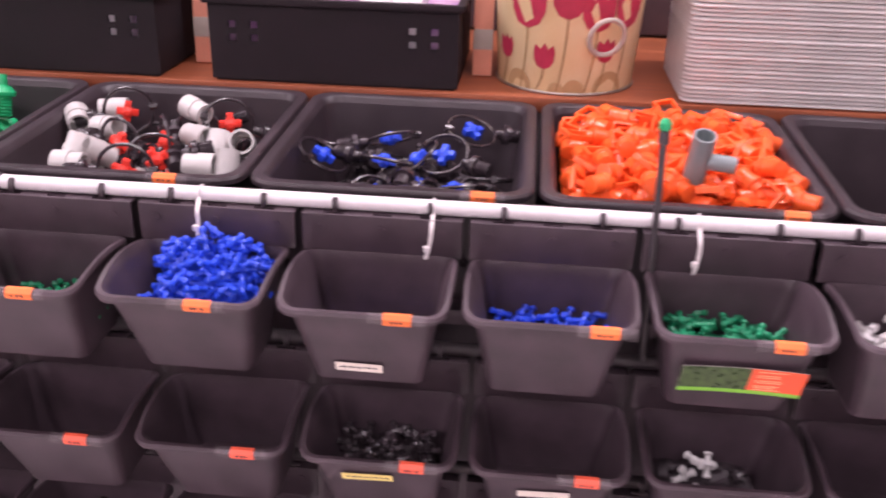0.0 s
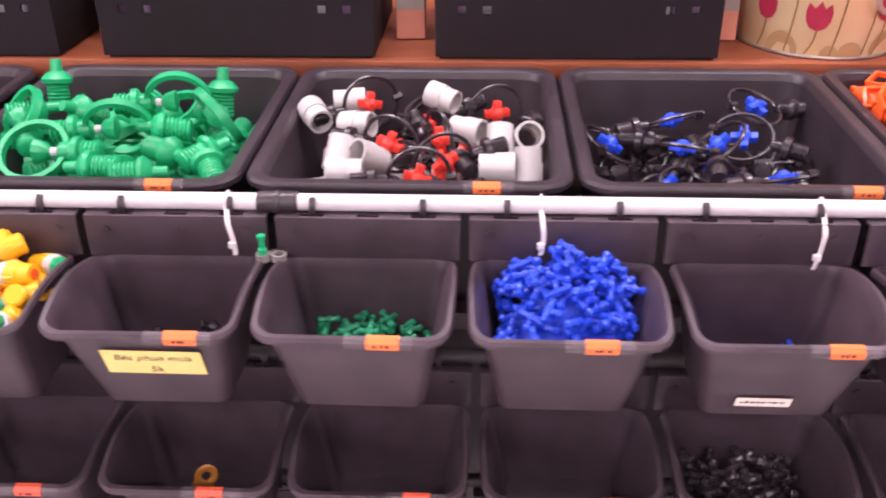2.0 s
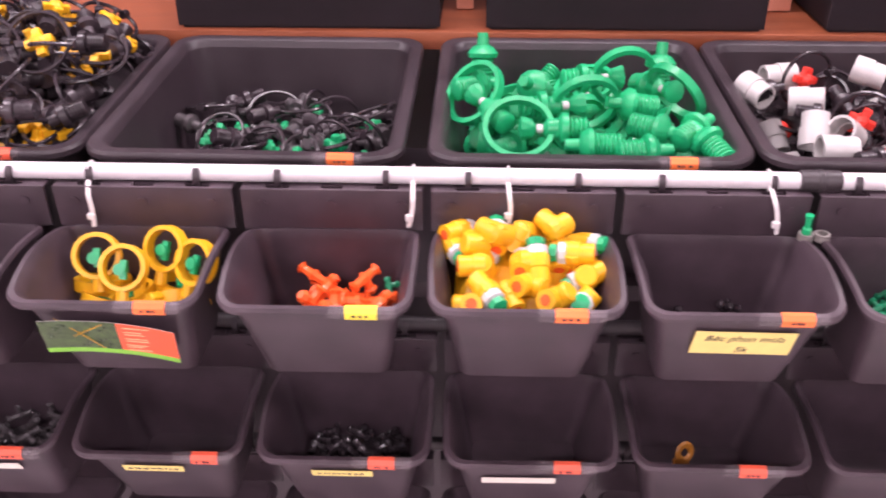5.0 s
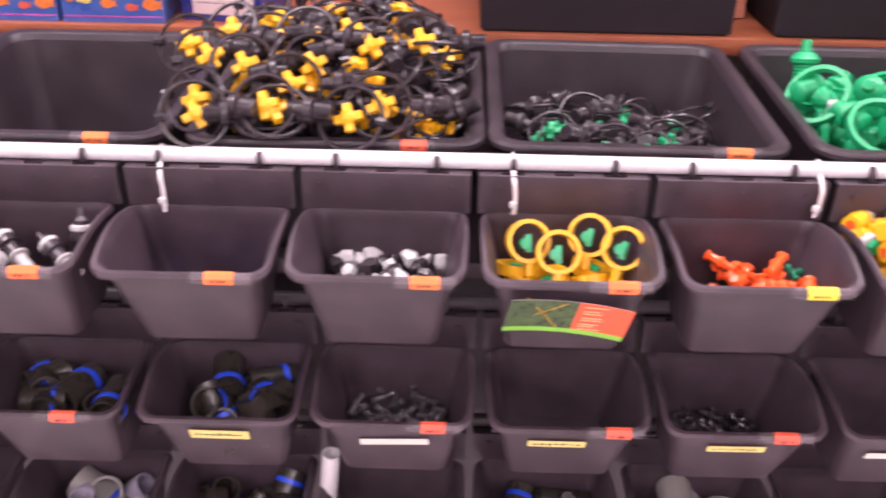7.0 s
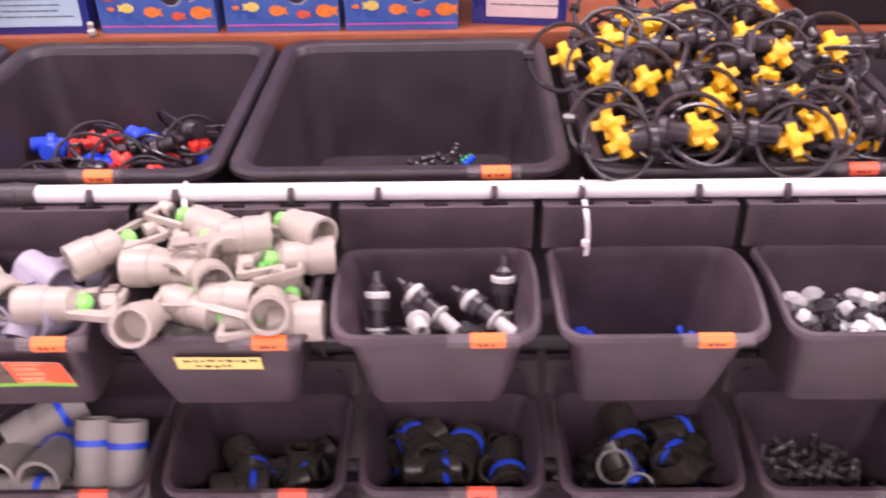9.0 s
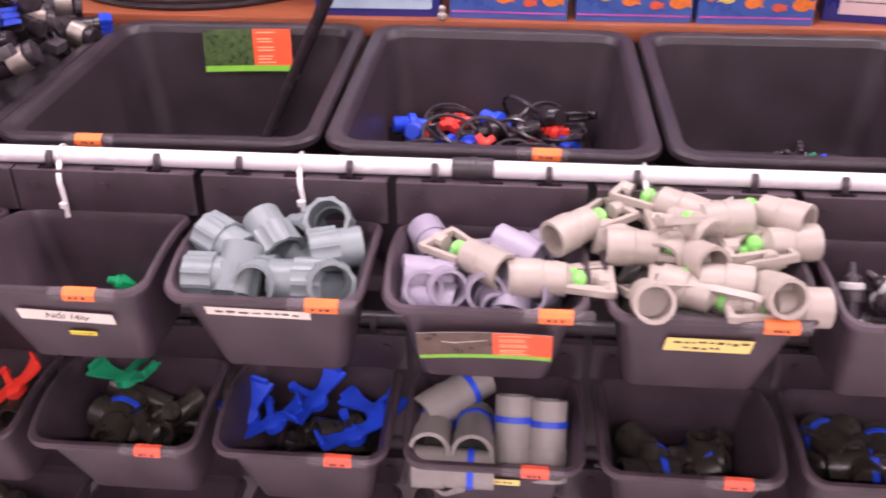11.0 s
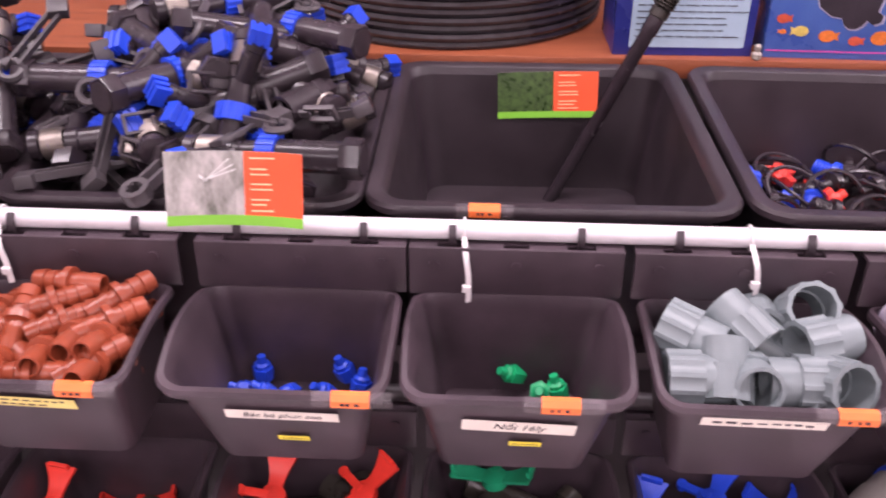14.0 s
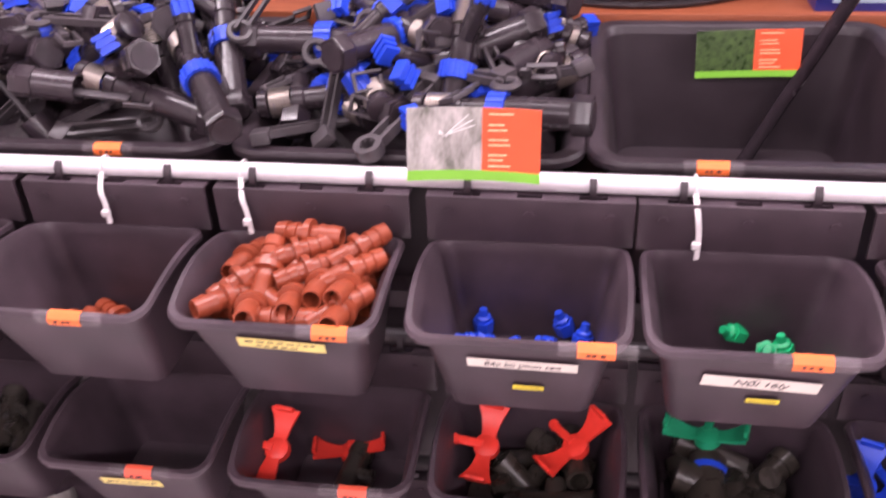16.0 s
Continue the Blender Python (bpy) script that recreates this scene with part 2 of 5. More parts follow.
def run_of_pipe(z, y, name, mat, label):
    for a, b in zip(JOINTS, JOINTS[1:]):
        bm = bmesh.new()
        lathe(bm, [(0.0082, 0), (0.0082, b - a - 0.004)], (a + 0.002, y, z), (1, 0, 0), 16)
        thing(name, bm, mat, label, "pipe", "hanging pipes")
    for j in JOINTS[1:-1]:
        bm = bmesh.new()
        lathe(bm, [(0.0095, -0.019), (0.0103, -0.018), (0.0103, -0.003), (0.0112, -0.002), (0.0112, 0.002), (0.0103, 0.003), (0.0103, 0.018), (0.0095, 0.019)],
              (j, y, z), (1, 0, 0), 16)
        thing("pipe_coupler", bm, COUPLER, "black plastic coupler joining the white pipe", "coupler", "pipe couplers")


run_of_pipe(RZ, RY, "white_pipe", PIPE_W, "white plastic hanging pipe tied along the rack")
# lower pipes are assumed, their colour darkened to match shade between the bins
run_of_pipe(RZ - 0.18, RY + 0.012, "black_pipe", COUPLER, "assumed pipe carrying a lower bin row, coloured dark as shade")
run_of_pipe(RZ - 0.36, RY + 0.024, "black_pipe", COUPLER, "assumed pipe carrying a lower bin row, coloured dark as shade")


# ---- hanging bins: local origin at the pipe above the bin's middle ----
def hanging_bin():
    root = thing("hanging_bin", None, None, "empty dark grey plastic hanging bin", "bin", "hanging bins")
    yb, yf, top = -0.018, -0.154, -0.0495
    bm = bmesh.new()
    a = dict(lift=0.012, bow=0.003)
    z = {"lift": 0.0, "bow": 0.0}
    loft(bm, [rounded(0.057, yf + 0.048, yb, 0.012, top - 0.104, **z),
              rounded(0.0735, yf + 0.011, yb, 0.014, top - 0.010, lift=0.012),
              rounded(0.0772, yf + 0.006, yb, 0.015, top - 0.008, **a),
              rounded(0.0812, yf + 0.001, yb, 0.017, top - 0.007, **a),
              rounded(0.0826, yf - 0.0005, yb, 0.018, top - 0.003, **a),
              rounded(0.0812, yf + 0.001, yb, 0.017, top + 0.0005, **a),
              rounded(0.0774, yf + 0.006, yb - 0.001, 0.016, top + 0.0005, **a),
              rounded(0.0748, yf + 0.009, yb - 0.002, 0.015, top - 0.003, **a),
              rounded(0.0722, yf + 0.014, yb - 0.003, 0.013, top - 0.012, lift=0.012),
              rounded(0.0555, yf + 0.049, yb - 0.003, 0.010, top - 0.0955, **z)], cap_first=True)
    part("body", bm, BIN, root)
    bm = bmesh.new()
    softbox(bm, (0, -0.0160, -0.029), (0.172, 0.004, 0.043), 0.0015)
    softbox(bm, (0, -0.0160, -0.060), (0.104, 0.0040, 0.022), 0.001)
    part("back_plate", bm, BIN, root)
    for x, w in ((-0.0745, 0.023), (-0.0255, 0.031), (0.0255, 0.031), (0.0745, 0.023)):
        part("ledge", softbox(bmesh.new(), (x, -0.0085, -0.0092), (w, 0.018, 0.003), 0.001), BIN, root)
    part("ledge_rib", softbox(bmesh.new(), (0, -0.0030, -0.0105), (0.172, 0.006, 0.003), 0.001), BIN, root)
    for x in (-0.066, 0, 0.066):
        part("stud", lathe(bmesh.new(), [(0.0035, 0), (0.0042, 0.0008), (0.0042, 0.0022)], (x, -0.0178, -0.022), (0, -1, 0), 10), BIN, root)
    for sx in (-1, 1):
        bm = bmesh.new()
        prof = [(math.cos(radians(d)), math.sin(radians(d))) for d in range(-80, 61, 14)]
        out = [(-0.0125 * c, 0.0125 * s) for c, s in prof]
        inn = [(-0.0088 * c, 0.0088 * s) for c, s in prof]
        quad = []
        for x in (-0.003, 0.003):
            quad.append(([bm.verts.new((sx * 0.285 * P + x, y, zz - 0.003)) for y, zz in out], [bm.verts.new((sx * 0.285 * P + x, y, zz - 0.003)) for y, zz in inn]))
        (o0, i0), (o1, i1) = quad
        for k in range(len(out) - 1):
            for f4 in ((o0[k], o0[k + 1], o1[k + 1], o1[k]), (i0[k], i1[k], i1[k + 1], i0[k + 1]), (o0[k], i0[k], i0[k + 1], o0[k + 1]), (o1[k], o1[k + 1], i1[k + 1], i1[k])):
                bm.faces.new(f4)
        bm.faces.new((o0[0], o1[0], i1[0], i0[0]))
        bm.faces.new((o0[-1], i0[-1], i1[-1], o1[-1]))
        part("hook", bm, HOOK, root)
    return root


BINS = {}
proto = hanging_bin()
for row, (dx, dy, dz) in {"B": (0, 0, 0), "C": (0.012, 0.012, -0.18), "D": (0.006, 0.024, -0.36)}.items():
    for i in range(-17, 8):
        m = pose(P * i + dx + (0.006 if (row, i) == ("B", -12) else 0), RY + dy, RZ + dz, random.uniform(-1.2, 1.2) if row != "B" else random.uniform(-0.5, 0.5), 0, random.uniform(-0.5, 0.5))
        if not BINS:
            proto.matrix_world = m
            BINS[row, i] = proto
        else:
            BINS[row, i] = copy_thing(proto, m)


# ---- open trays standing in a row behind the pipe ----
TD = 0.148


def tray():
    root = thing("storage_tray", None, None, "empty black plastic storage tray with a rolled rim", "tray", "storage trays")
    y0, y1, hw = -0.178, 0.178, 0.1605
    bm = bmesh.new()
    loft(bm, [rounded(hw - 0.035, y0 + 0.03, y1 - 0.03, 0.03, -TD), rounded(hw - 0.016, y0 + 0.014, y1 - 0.014, 0.03, -0.010),
              rounded(hw - 0.0185, y0 + 0.0178, y1 - 0.0178, 0.026, -0.010),
              rounded(hw - 0.038, y0 + 0.033, y1 - 0.033, 0.024, -TD + 0.003)], cap_first=True)
    rim = bmesh.new()
    ends = [rounded(hw - 0.016, y0 + 0.014, y1 - 0.014, 0.03, -0.0102),
              rounded(hw - 0.003, y0 + 0.002, y1 - 0.002, 0.032, -0.011), rounded(hw, y0, y1, 0.033, -0.008), rounded(hw, y0, y1, 0.033, -0.003),
              rounded(hw - 0.002, y0 + 0.002, y1 - 0.002, 0.032, 0), rounded(hw - 0.012, y0 + 0.012, y1 - 0.012, 0.027, 0),
              rounded(hw - 0.015, y0 + 0.015, y1 - 0.015, 0.026, -0.002), rounded(hw - 0.0185, y0 + 0.0178, y1 - 0.0178, 0.026, -0.0102)]
    loft(rim, ends + [ends[0]], cap_last=False)
    bmesh.ops.remove_doubles(rim, verts=rim.verts, dist=1e-6)
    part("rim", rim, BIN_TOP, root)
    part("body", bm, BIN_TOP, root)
    return root


TRAYS = {}
tproto = tray()
for i, tx in TRAY_X.items():
    m = pose(tx, 1.001, 0.966, 1.1 + random.uniform(-0.3, 0.3), random.uniform(-0.3, 0.3), random.uniform(-0.6, 0.6))
    if not TRAYS:
        tproto.matrix_world = m
        TRAYS[i] = tproto
    else:
        TRAYS[i] = copy_thing(tproto, m)


# ---- plastics of the goods ----
GREEN = material("green_plastic", (0.012, 0.36, 0.135), 0.35, 0.18, 50, 0.03, rnd=0.12)
DKGREEN = material("dark_green_plastic", (0.01, 0.22, 0.10), 0.4, 0.2, 50, 0.03, rnd=0.2)
LIME = material("light_green_plastic", (0.25, 0.68, 0.15), 0.4, 0.15, 50, 0.03)
BLUE = material("blue_plastic", (0.018, 0.065, 0.62), 0.38, 0.18, 50, 0.03, rnd=0.15)
RED = material("red_plastic", (0.80, 0.045, 0.03), 0.35, 0.15, 50, 0.03, rnd=0.1)
YELLOW = material("yellow_plastic", (0.80, 0.41, 0.012), 0.38, 0.12, 50, 0.03, rnd=0.1)
ORANGE = material("orange_plastic", (0.86, 0.115, 0.025), 0.2, 0.15, 50, 0.03, rnd=0.1)
TERRA = material("terracotta_plastic", (0.279, 0.056, 0.025), 0.32, 0.18, 50, 0.03, rnd=0.1)
CREAM = material("cream_plastic", (0.385, 0.335, 0.29), 0.42, 0.08, 50, 0.03, rnd=0.06)
WHITE = material("white_plastic", (0.56, 0.54, 0.54), 0.38, 0.08, 50, 0.03, rnd=0.06)
PVC = material("grey_pvc", (0.215, 0.25, 0.26), 0.38, 0.1, 40, 0.03, rnd=0.1)
PVC_L = material("lavender_pvc", (0.30, 0.265, 0.335), 0.4, 0.1, 40, 0.03, rnd=0.15)
PVC_P = material("pale_pvc", (0.46, 0.44, 0.43), 0.4, 0.1, 40, 0.03, rnd=0.15)
PVC_D = material("dusky_pvc", (0.27, 0.245, 0.23), 0.5, 0.15, 40, 0.03, rnd=0.2)
# black goods are lifted in colour for the same haze
BLACK = material("black_plastic", (0.030, 0.022, 0.027), 0.24, 0.25, 60, 0.04, rnd=0.3)
OLIVE = material("olive_black_plastic", (0.033, 0.027, 0.022), 0.3, 0.25, 60, 0.04, rnd=0.2)
CHARCOAL = material("charcoal_plastic", (0.066, 0.056, 0.061), 0.4, 0.2, 60, 0.04, rnd=0.2)
SPRING = material("spring_steel", (0.45, 0.40, 0.36), 0.35, 0.15, 60, 0.02, metal=0.9)
# near-black of packed goods, with shade of gaps and bores put into it
SHADOW_MIX = material("packed_shade_black", (0.028, 0.019, 0.024), 0.5, 0.5, 90, 0.3)
TAG_M = material("amber_plastic", (0.36, 0.14, 0.02), 0.4)

KINDS = {}


def kind(name, label, category, parts, scale=1.0):
    """Registers a kind of fitting: its first mesh is the thing, the others are its parts."""
    built, pts = [], []
    for pn, bm, mat in parts:
        me = mesh_of(pn, bm, mat)
        if scale != 1.0:
            me.transform(Matrix.Scale(scale, 4))
        co = np.zeros(len(me.vertices) * 3)
        me.vertices.foreach_get("co", co)
        pts.append(co.reshape(-1, 3))
        built.append((pn, me))
    pts = np.concatenate(pts)
    if len(pts) > 130:
        pts = pts[np.linspace(0, len(pts) - 1, 130).astype(int)]
    KINDS[name] = (label, category, built, pts)


def put(name, m, group):
    label, category, built, pts = KINDS[name]
    root = new(category.replace(" ", "_"), built[0][1])
    root.matrix_world = m
    tagged(root, label, category, group)
    for pn, me in built[1:]:
        part(pn, me, None, root)
    return root


def B():
    return bmesh.new()


X, Y, Z = (1, 0, 0), (0, 1, 0), (0, 0, 1)


def threads(r, x0, x1, n, depth=0.0012):
    prof = []
    for k in range(n):
        a = x0 + (x1 - x0) * k / n
        b = x0 + (x1 - x0) * (k + 1) / n
        prof += [(r - depth, a), (r, a + (b - a) * 0.35), (r, a + (b - a) * 0.65), (r - depth, b)]
    return prof


def cross_rotor(bm, c, s=0.016, t=0.006):
    for k in range(2):
        softbox(bm, (0, 0, 0), (2 * s, t, s * 0.60), 0.0012, pose(*c, 8 * k, 90 * k + 20, 6 * k))
    lathe(bm, [(s * 0.25, -0.009), (s * 0.55, -0.005), (s * 0.55, 0.005), (s * 0.25, 0.009)], c, Y, 10)
    return bm


def rotor_kind(name, label, body_mat, rotor_mat, size=1.0, socket=None):
    s = size
    b = B()
    lathe(b, [(0.0085 * s, -0.034 * s)] + [(r, x - 0.034 * s) for r, x in threads(0.0095 * s, 0.001 * s, 0.017 * s, 5)]
          + [(0.013 * s, -0.016 * s), (0.013 * s, -0.009 * s), (0.007 * s, -0.006 * s), (0.006 * s, 0.004 * s), (0.003 * s, 0.006 * s)], (0, 0, 0), X, 12)
    r = B()
    ring(r, 0.032 * s, 0.0023 * s, (0.036 * s, 0, 0), Y, 28, 6)
    lathe(r, [(0.005 * s, -0.004 * s), (0.005 * s, 0.006 * s)], (0.067 * s, 0, 0), X, 8)
    o = B()
    cross_rotor(o, (0.034 * s, 0, 0), 0.0142 * s, 0.009 * s)
    parts = [("body", b, body_mat), ("ring", r, BLACK), ("rotor", o, rotor_mat)]
    if socket:
        k = B()
        pipe(k, 0.0175 * s, 0.0140 * s, 0.034 * s, (-0.050 * s, 0, 0), X, 16)
        pipe(k, 0.0150 * s, 0.0095 * s, 0.010 * s, (-0.018 * s, 0, 0), X, 16)
        parts.append(("socket", k, socket))
    kind(name, label, "rotor sprinkler", parts)


rotor_kind("rotor_yellow", "black ring sprinkler with a bright yellow cross rotor", BLACK, YELLOW, 1.06)
rotor_kind("rotor_blue", "black ring sprinkler with a blue rotor", BLACK, BLUE, 1.05)
rotor_kind("rotor_green", "black ring sprinkler with a green rotor", CHARCOAL, GREEN, 0.9)
rotor_kind("rotor_red", "black ring sprinkler with a red rotor and white socket", BLACK, RED, 1.0, WHITE)
rotor_kind("rotor_bluered", "blue ring sprinkler with a red rotor", BLUE, RED, 1.05)

for src, dst, lab in (("rotor_yellow", "ring_bare", "black ring sprinkler body without its rotor"),):
    KINDS[dst] = (lab, KINDS[src][1], KINDS[src][2][:2], KINDS[src][3])
KINDS["rotor_redplain"] = ("black ring sprinkler with a red rotor", KINDS["rotor_red"][1], KINDS["rotor_red"][2][:3], KINDS["rotor_red"][3])

# green sprinkler, all of one colour, with a flat hoop
b = B()
lathe(b, [(0.006, -0.038)] + [(r, x - 0.038) for r, x in threads(0.011, 0.001, 0.018, 4, 0.002)] + [(0.015, -0.019), (0.015, -0.013), (0.010, -0.010), (0.009, 0.0), (0.004, 0.004)], (0, 0, 0), X, 12)
lathe(b, [(0.004, 0), (0.009, 0.004), (0.012, 0.014), (0.006, 0.016)], (0.010, 0, 0), X, 10)
h = B()
lathe(h, [(0.0285, -0.0042), (0.0335, -0.0042), (0.0335, 0.0042), (0.0285, 0.0042)], (0.026, 0, 0), Y, 26, closed=True)
j = B()
lathe(j, [(0.0042, 0), (0.0042, 0.006), (0.002, 0.007)], (0.0035, 0, 0), X, 8)
kind("hoop_green", "bright green plastic hoop sprinkler", "hoop sprinkler", [("body", b, GREEN), ("hoop", h, GREEN), ("jet", j, WHITE)], 1.12)
b = B()
lathe(b, [(0.005, -0.03)] + [(r, x - 0.03) for r, x in threads(0.013, 0.002, 0.028, 6, 0.0016)] + [(0.017, 0.0), (0.018, 0.005), (0.012, 0.012), (0.007, 0.014), (0.006, 0.028)], (0, 0, 0), X, 12)
kind("plug_green", "bright green ribbed plastic plug", "fitting", [("body", b, GREEN)])

# orange sprinkler with a square yoke
b = B()
lathe(b, [(0.008, -0.034), (0.012, -0.033), (0.012, -0.014), (0.014, -0.013), (0.014, -0.006), (0.009, -0.004), (0.008, 0.004)], (0, 0, 0), X, 12)
y = B()
for c, s in (((0.016, 0.015, 0), (0.030, 0.004, 0.008)), ((0.016, -0.015, 0), (0.030, 0.004, 0.008)), ((0.032, 0, 0), (0.005, 0.034, 0.008)), ((0.001, 0, 0), (0.004, 0.034, 0.008))):
    softbox(y, c, s, 0.001)
kind("yoke_orange", "bright orange plastic yoke sprinkler", "yoke sprinkler", [("body", b, ORANGE), ("yoke", y, ORANGE)], 0.86)


# cream sprinkler with a yoke and green nozzle
def yoke_sprinkler(name, label, mat):
    b = B()
    lathe(b, [(0.0040, -0.020), (0.0132, -0.021), (0.0132, -0.042), (0.0165, -0.042), (0.0165, -0.020), (0.0150, -0.018), (0.0145, 0.0), (0.010, 0.002), (0.006, 0.006), (0.0, 0.006)][:-1], (0, 0, 0), X, 16)
    y = B()
    for s in (-1, 1):
        box(y, (0, 0, 0), (0.036, 0.0045, 0.006), pose(0.018, s * 0.0165, 0, 0, 0, s * 9))
    softbox(y, (0.037, 0, 0), (0.006, 0.042, 0.007), 0.001)
    lathe(y, [(0.007, 0), (0.007, 0.012)], (0.026, 0, 0), X, 10)
    n = B()
    lathe(n, [(0.006, 0.0), (0.0085, 0.003), (0.0085, 0.008), (0.004, 0.011)], (0.006, 0, 0), X, 10)
    kind(name, label, "yoke sprinkler", [("body", b, mat), ("yoke", y, mat), ("nozzle", n, LIME)])


yoke_sprinkler("yoke_cream", "cream plastic yoke sprinkler with a green nozzle", CREAM)


def socket_kind(name, label, mat, ro=0.0185, ri=0.0152, ln=0.043, ribs=8):
    b = B()
    if ribs:
        fluted(b, ro, ri, ln * 0.55, ribs, 0.0009, (-ln / 2, 0, 0))
    else:
        pipe(b, ro, ri, ln * 0.55, (-ln / 2, 0, 0), X, 20)
    pipe(b, ro * 0.9, ri * 0.9, ln * 0.46, (ln * 0.04, 0, 0), X, 20)
    kind(name, label, "pipe socket", [("sleeve", b, mat)])


socket_kind("socket_grey", "blue-grey ribbed plastic pipe socket", PVC, 0.0200, 0.0166, 0.046, 10)
socket_kind("socket_lavender", "pale lavender-grey plastic pipe socket", PVC_L, 0.0165, 0.0135, 0.042, 0)
socket_kind("socket_white", "pale grey plastic pipe socket", PVC_P, 0.0160, 0.0131, 0.037, 0)

# terracotta barbed joint
b = B()
prof = [(0.0062, -0.026), (0.0074, -0.026), (0.0088, -0.017), (0.0074, -0.0165), (0.0088, -0.009), (0.0076, -0.0085), (0.0076, -0.003), (0.0118, -0.0025), (0.0118, 0.0025),
        (0.0076, 0.003), (0.0076, 0.0085), (0.0088, 0.009), (0.0074, 0.0165), (0.0088, 0.017), (0.0074, 0.026), (0.0062, 0.026)]
lathe(b, prof, (0, 0, 0), X, 14, closed=True)
kind("barb_terra", "reddish-brown plastic barbed pipe joint", "pipe joint", [("body", b, TERRA)], 1.1)

# small cross and tee pieces
def tee_kind(name, label, mat, r=0.0028, ln=0.022):
    b = B()
    lathe(b, [(r * 0.8, -ln / 2), (r * 1.35, -ln / 2 + 0.002), (r * 0.85, -ln / 2 + 0.005), (r, -0.003), (r * 1.5, 0), (r, 0.003), (r * 0.85, ln / 2 - 0.005), (r * 1.35, ln / 2 - 0.002), (r * 0.8, ln / 2)], (0, 0, 0), X, 7)
    lathe(b, [(r * 0.9, 0), (r * 0.9, ln * 0.3), (r * 1.4, ln * 0.36), (r * 0.8, ln * 0.5)], (0, 0, 0), Z, 7)
    kind(name, label, "tee", [("body", b, mat)])


tee_kind("tee_blue", "small blue plastic barbed tee", BLUE, 0.0032, 0.026)
tee_kind("tee_green", "small dark green plastic barbed tee", DKGREEN, 0.0029, 0.022)
tee_kind("tee_black", "small glossy black plastic barbed tee", BLACK, 0.0036, 0.028)
tee_kind("tee_white", "small whitish plastic barbed tee", WHITE, 0.004, 0.03)
tee_kind("tee_charcoal", "small charcoal plastic peg", CHARCOAL, 0.0034, 0.03)
tee_kind("tee_orange", "small orange plastic tee", ORANGE, 0.0050, 0.034)

# blue and green knobs
def knob_kind(name, label, mat, s=1.0):
    b = B()
    lathe(b, [(0.005 * s, -0.014 * s), (0.0095 * s, -0.013 * s), (0.0105 * s, -0.003 * s), (0.0105 * s, 0.002 * s)], (0, 0, 0), Z, 6)
    lathe(b, [(0.008 * s, 0.002 * s), (0.008 * s, 0.006 * s), (0.005 * s, 0.008 * s), (0.004 * s, 0.015 * s)], (0, 0, 0), Z, 10)
    kind(name, label, "nozzle", [("body", b, mat)])


knob_kind("knob_blue", "small blue hexagonal plastic nozzle", BLUE, 0.88)
knob_kind("knob_green", "small green plastic nozzle with a stem", GREEN, 0.88)
knob_kind("nut_white", "small white hexagonal plastic nut", WHITE, 0.72)
knob_kind("nut_black", "small black hexagonal plastic nut", BLACK, 0.72)

# yellow hoop with a green core
h = B()
lathe(h, [(0.0180, -0.0055), (0.0222, -0.0055), (0.0222, 0.0055), (0.0180, 0.0055)], (0.014, 0, 0), Z, 20, closed=True)
lathe(h, [(0.004, -0.022), (0.006, -0.020), (0.006, -0.008)], (0, 0, 0), X, 8)
c = B()
box(c, (0.012, 0, 0), (0.018, 0.006, 0.005))
lathe(c, [(0.006, -0.004), (0.006, 0.004)], (0.012, 0.003, 0), Z, 8)
kind("hoop_yellow", "yellow plastic hoop sprinkler with a green core", "hoop sprinkler", [("hoop", h, YELLOW), ("core", c, GREEN)])

# yellow elbow with a white collar and green plug
b = B()
lathe(b, [(0.0055, -0.020), (0.0098, -0.020), (0.0098, -0.008), (0.0110, -0.007), (0.0110, 0.004), (0.008, 0.008)], (0, 0, 0), X, 12)
lathe(b, [(0.0095, -0.008), (0.0105, -0.004), (0.0105, 0.014), (0.0085, 0.016)], (0, 0, 0), Z, 12)
w = B()
lathe(w, [(0.0088, 0.004), (0.0105, 0.005), (0.0105, 0.012), (0.007, 0.014)], (0, 0, 0), X, 10)
g = B()
lathe(g, [(0.006, 0.013), (0.0085, 0.014), (0.0085, 0.020), (0.003, 0.022)], (0, 0, 0), X, 8)
# flat orange disc over the closed mouth of the elbow
m1 = B()
lathe(m1, [(0.0052, 0), (0.0052, 0.0005)], (-0.0206, 0, 0), X, 10)
kind("elbow_yellow", "yellow plastic elbow nozzle with white collar and green plug", "nozzle", [("elbow", b, YELLOW), ("collar", w, WHITE), ("plug", g, GREEN), ("bore", m1, ORANGE)])

lab, cat, built, pts = KINDS["elbow_yellow"]
KINDS["elbow_plain"] = ("yellow plastic elbow nozzle", cat, [q for q in built if q[0] in ("elbow", "bore")], pts)

# black mist nozzle with white and metal rings
b = B()
lathe(b, [(0.006, -0.030), (0.0075, -0.028), (0.0075, -0.014), (0.0105, -0.013), (0.0105, -0.005), (0.008, -0.004), (0.008, 0.006), (0.004, 0.010), (0.003, 0.018)], (0, 0, 0), X, 12)
w = B()
lathe(w, [(0.0085, -0.003), (0.0098, -0.002), (0.0100, 0.002), (0.0085, 0.003)], (-0.001, 0, 0), X, 14)
t = B()
pipe(t, 0.0058, 0.0042, 0.020, (-0.048, 0, 0), X, 12)
lathe(t, [(0.0062, 0), (0.0095, 0.001), (0.0095, 0.003)], (-0.030, 0, 0), X, 14)
kind("mist_nozzle", "black mist nozzle with white ring and pale metal tube", "nozzle", [("body", b, BLACK), ("collar", w, PVC_P), ("tube", t, PVC_P)], 1.08)

# impact sprinkler: body with hexagon foot, blue collar, bent barrel, spring and swing arm
b = B()
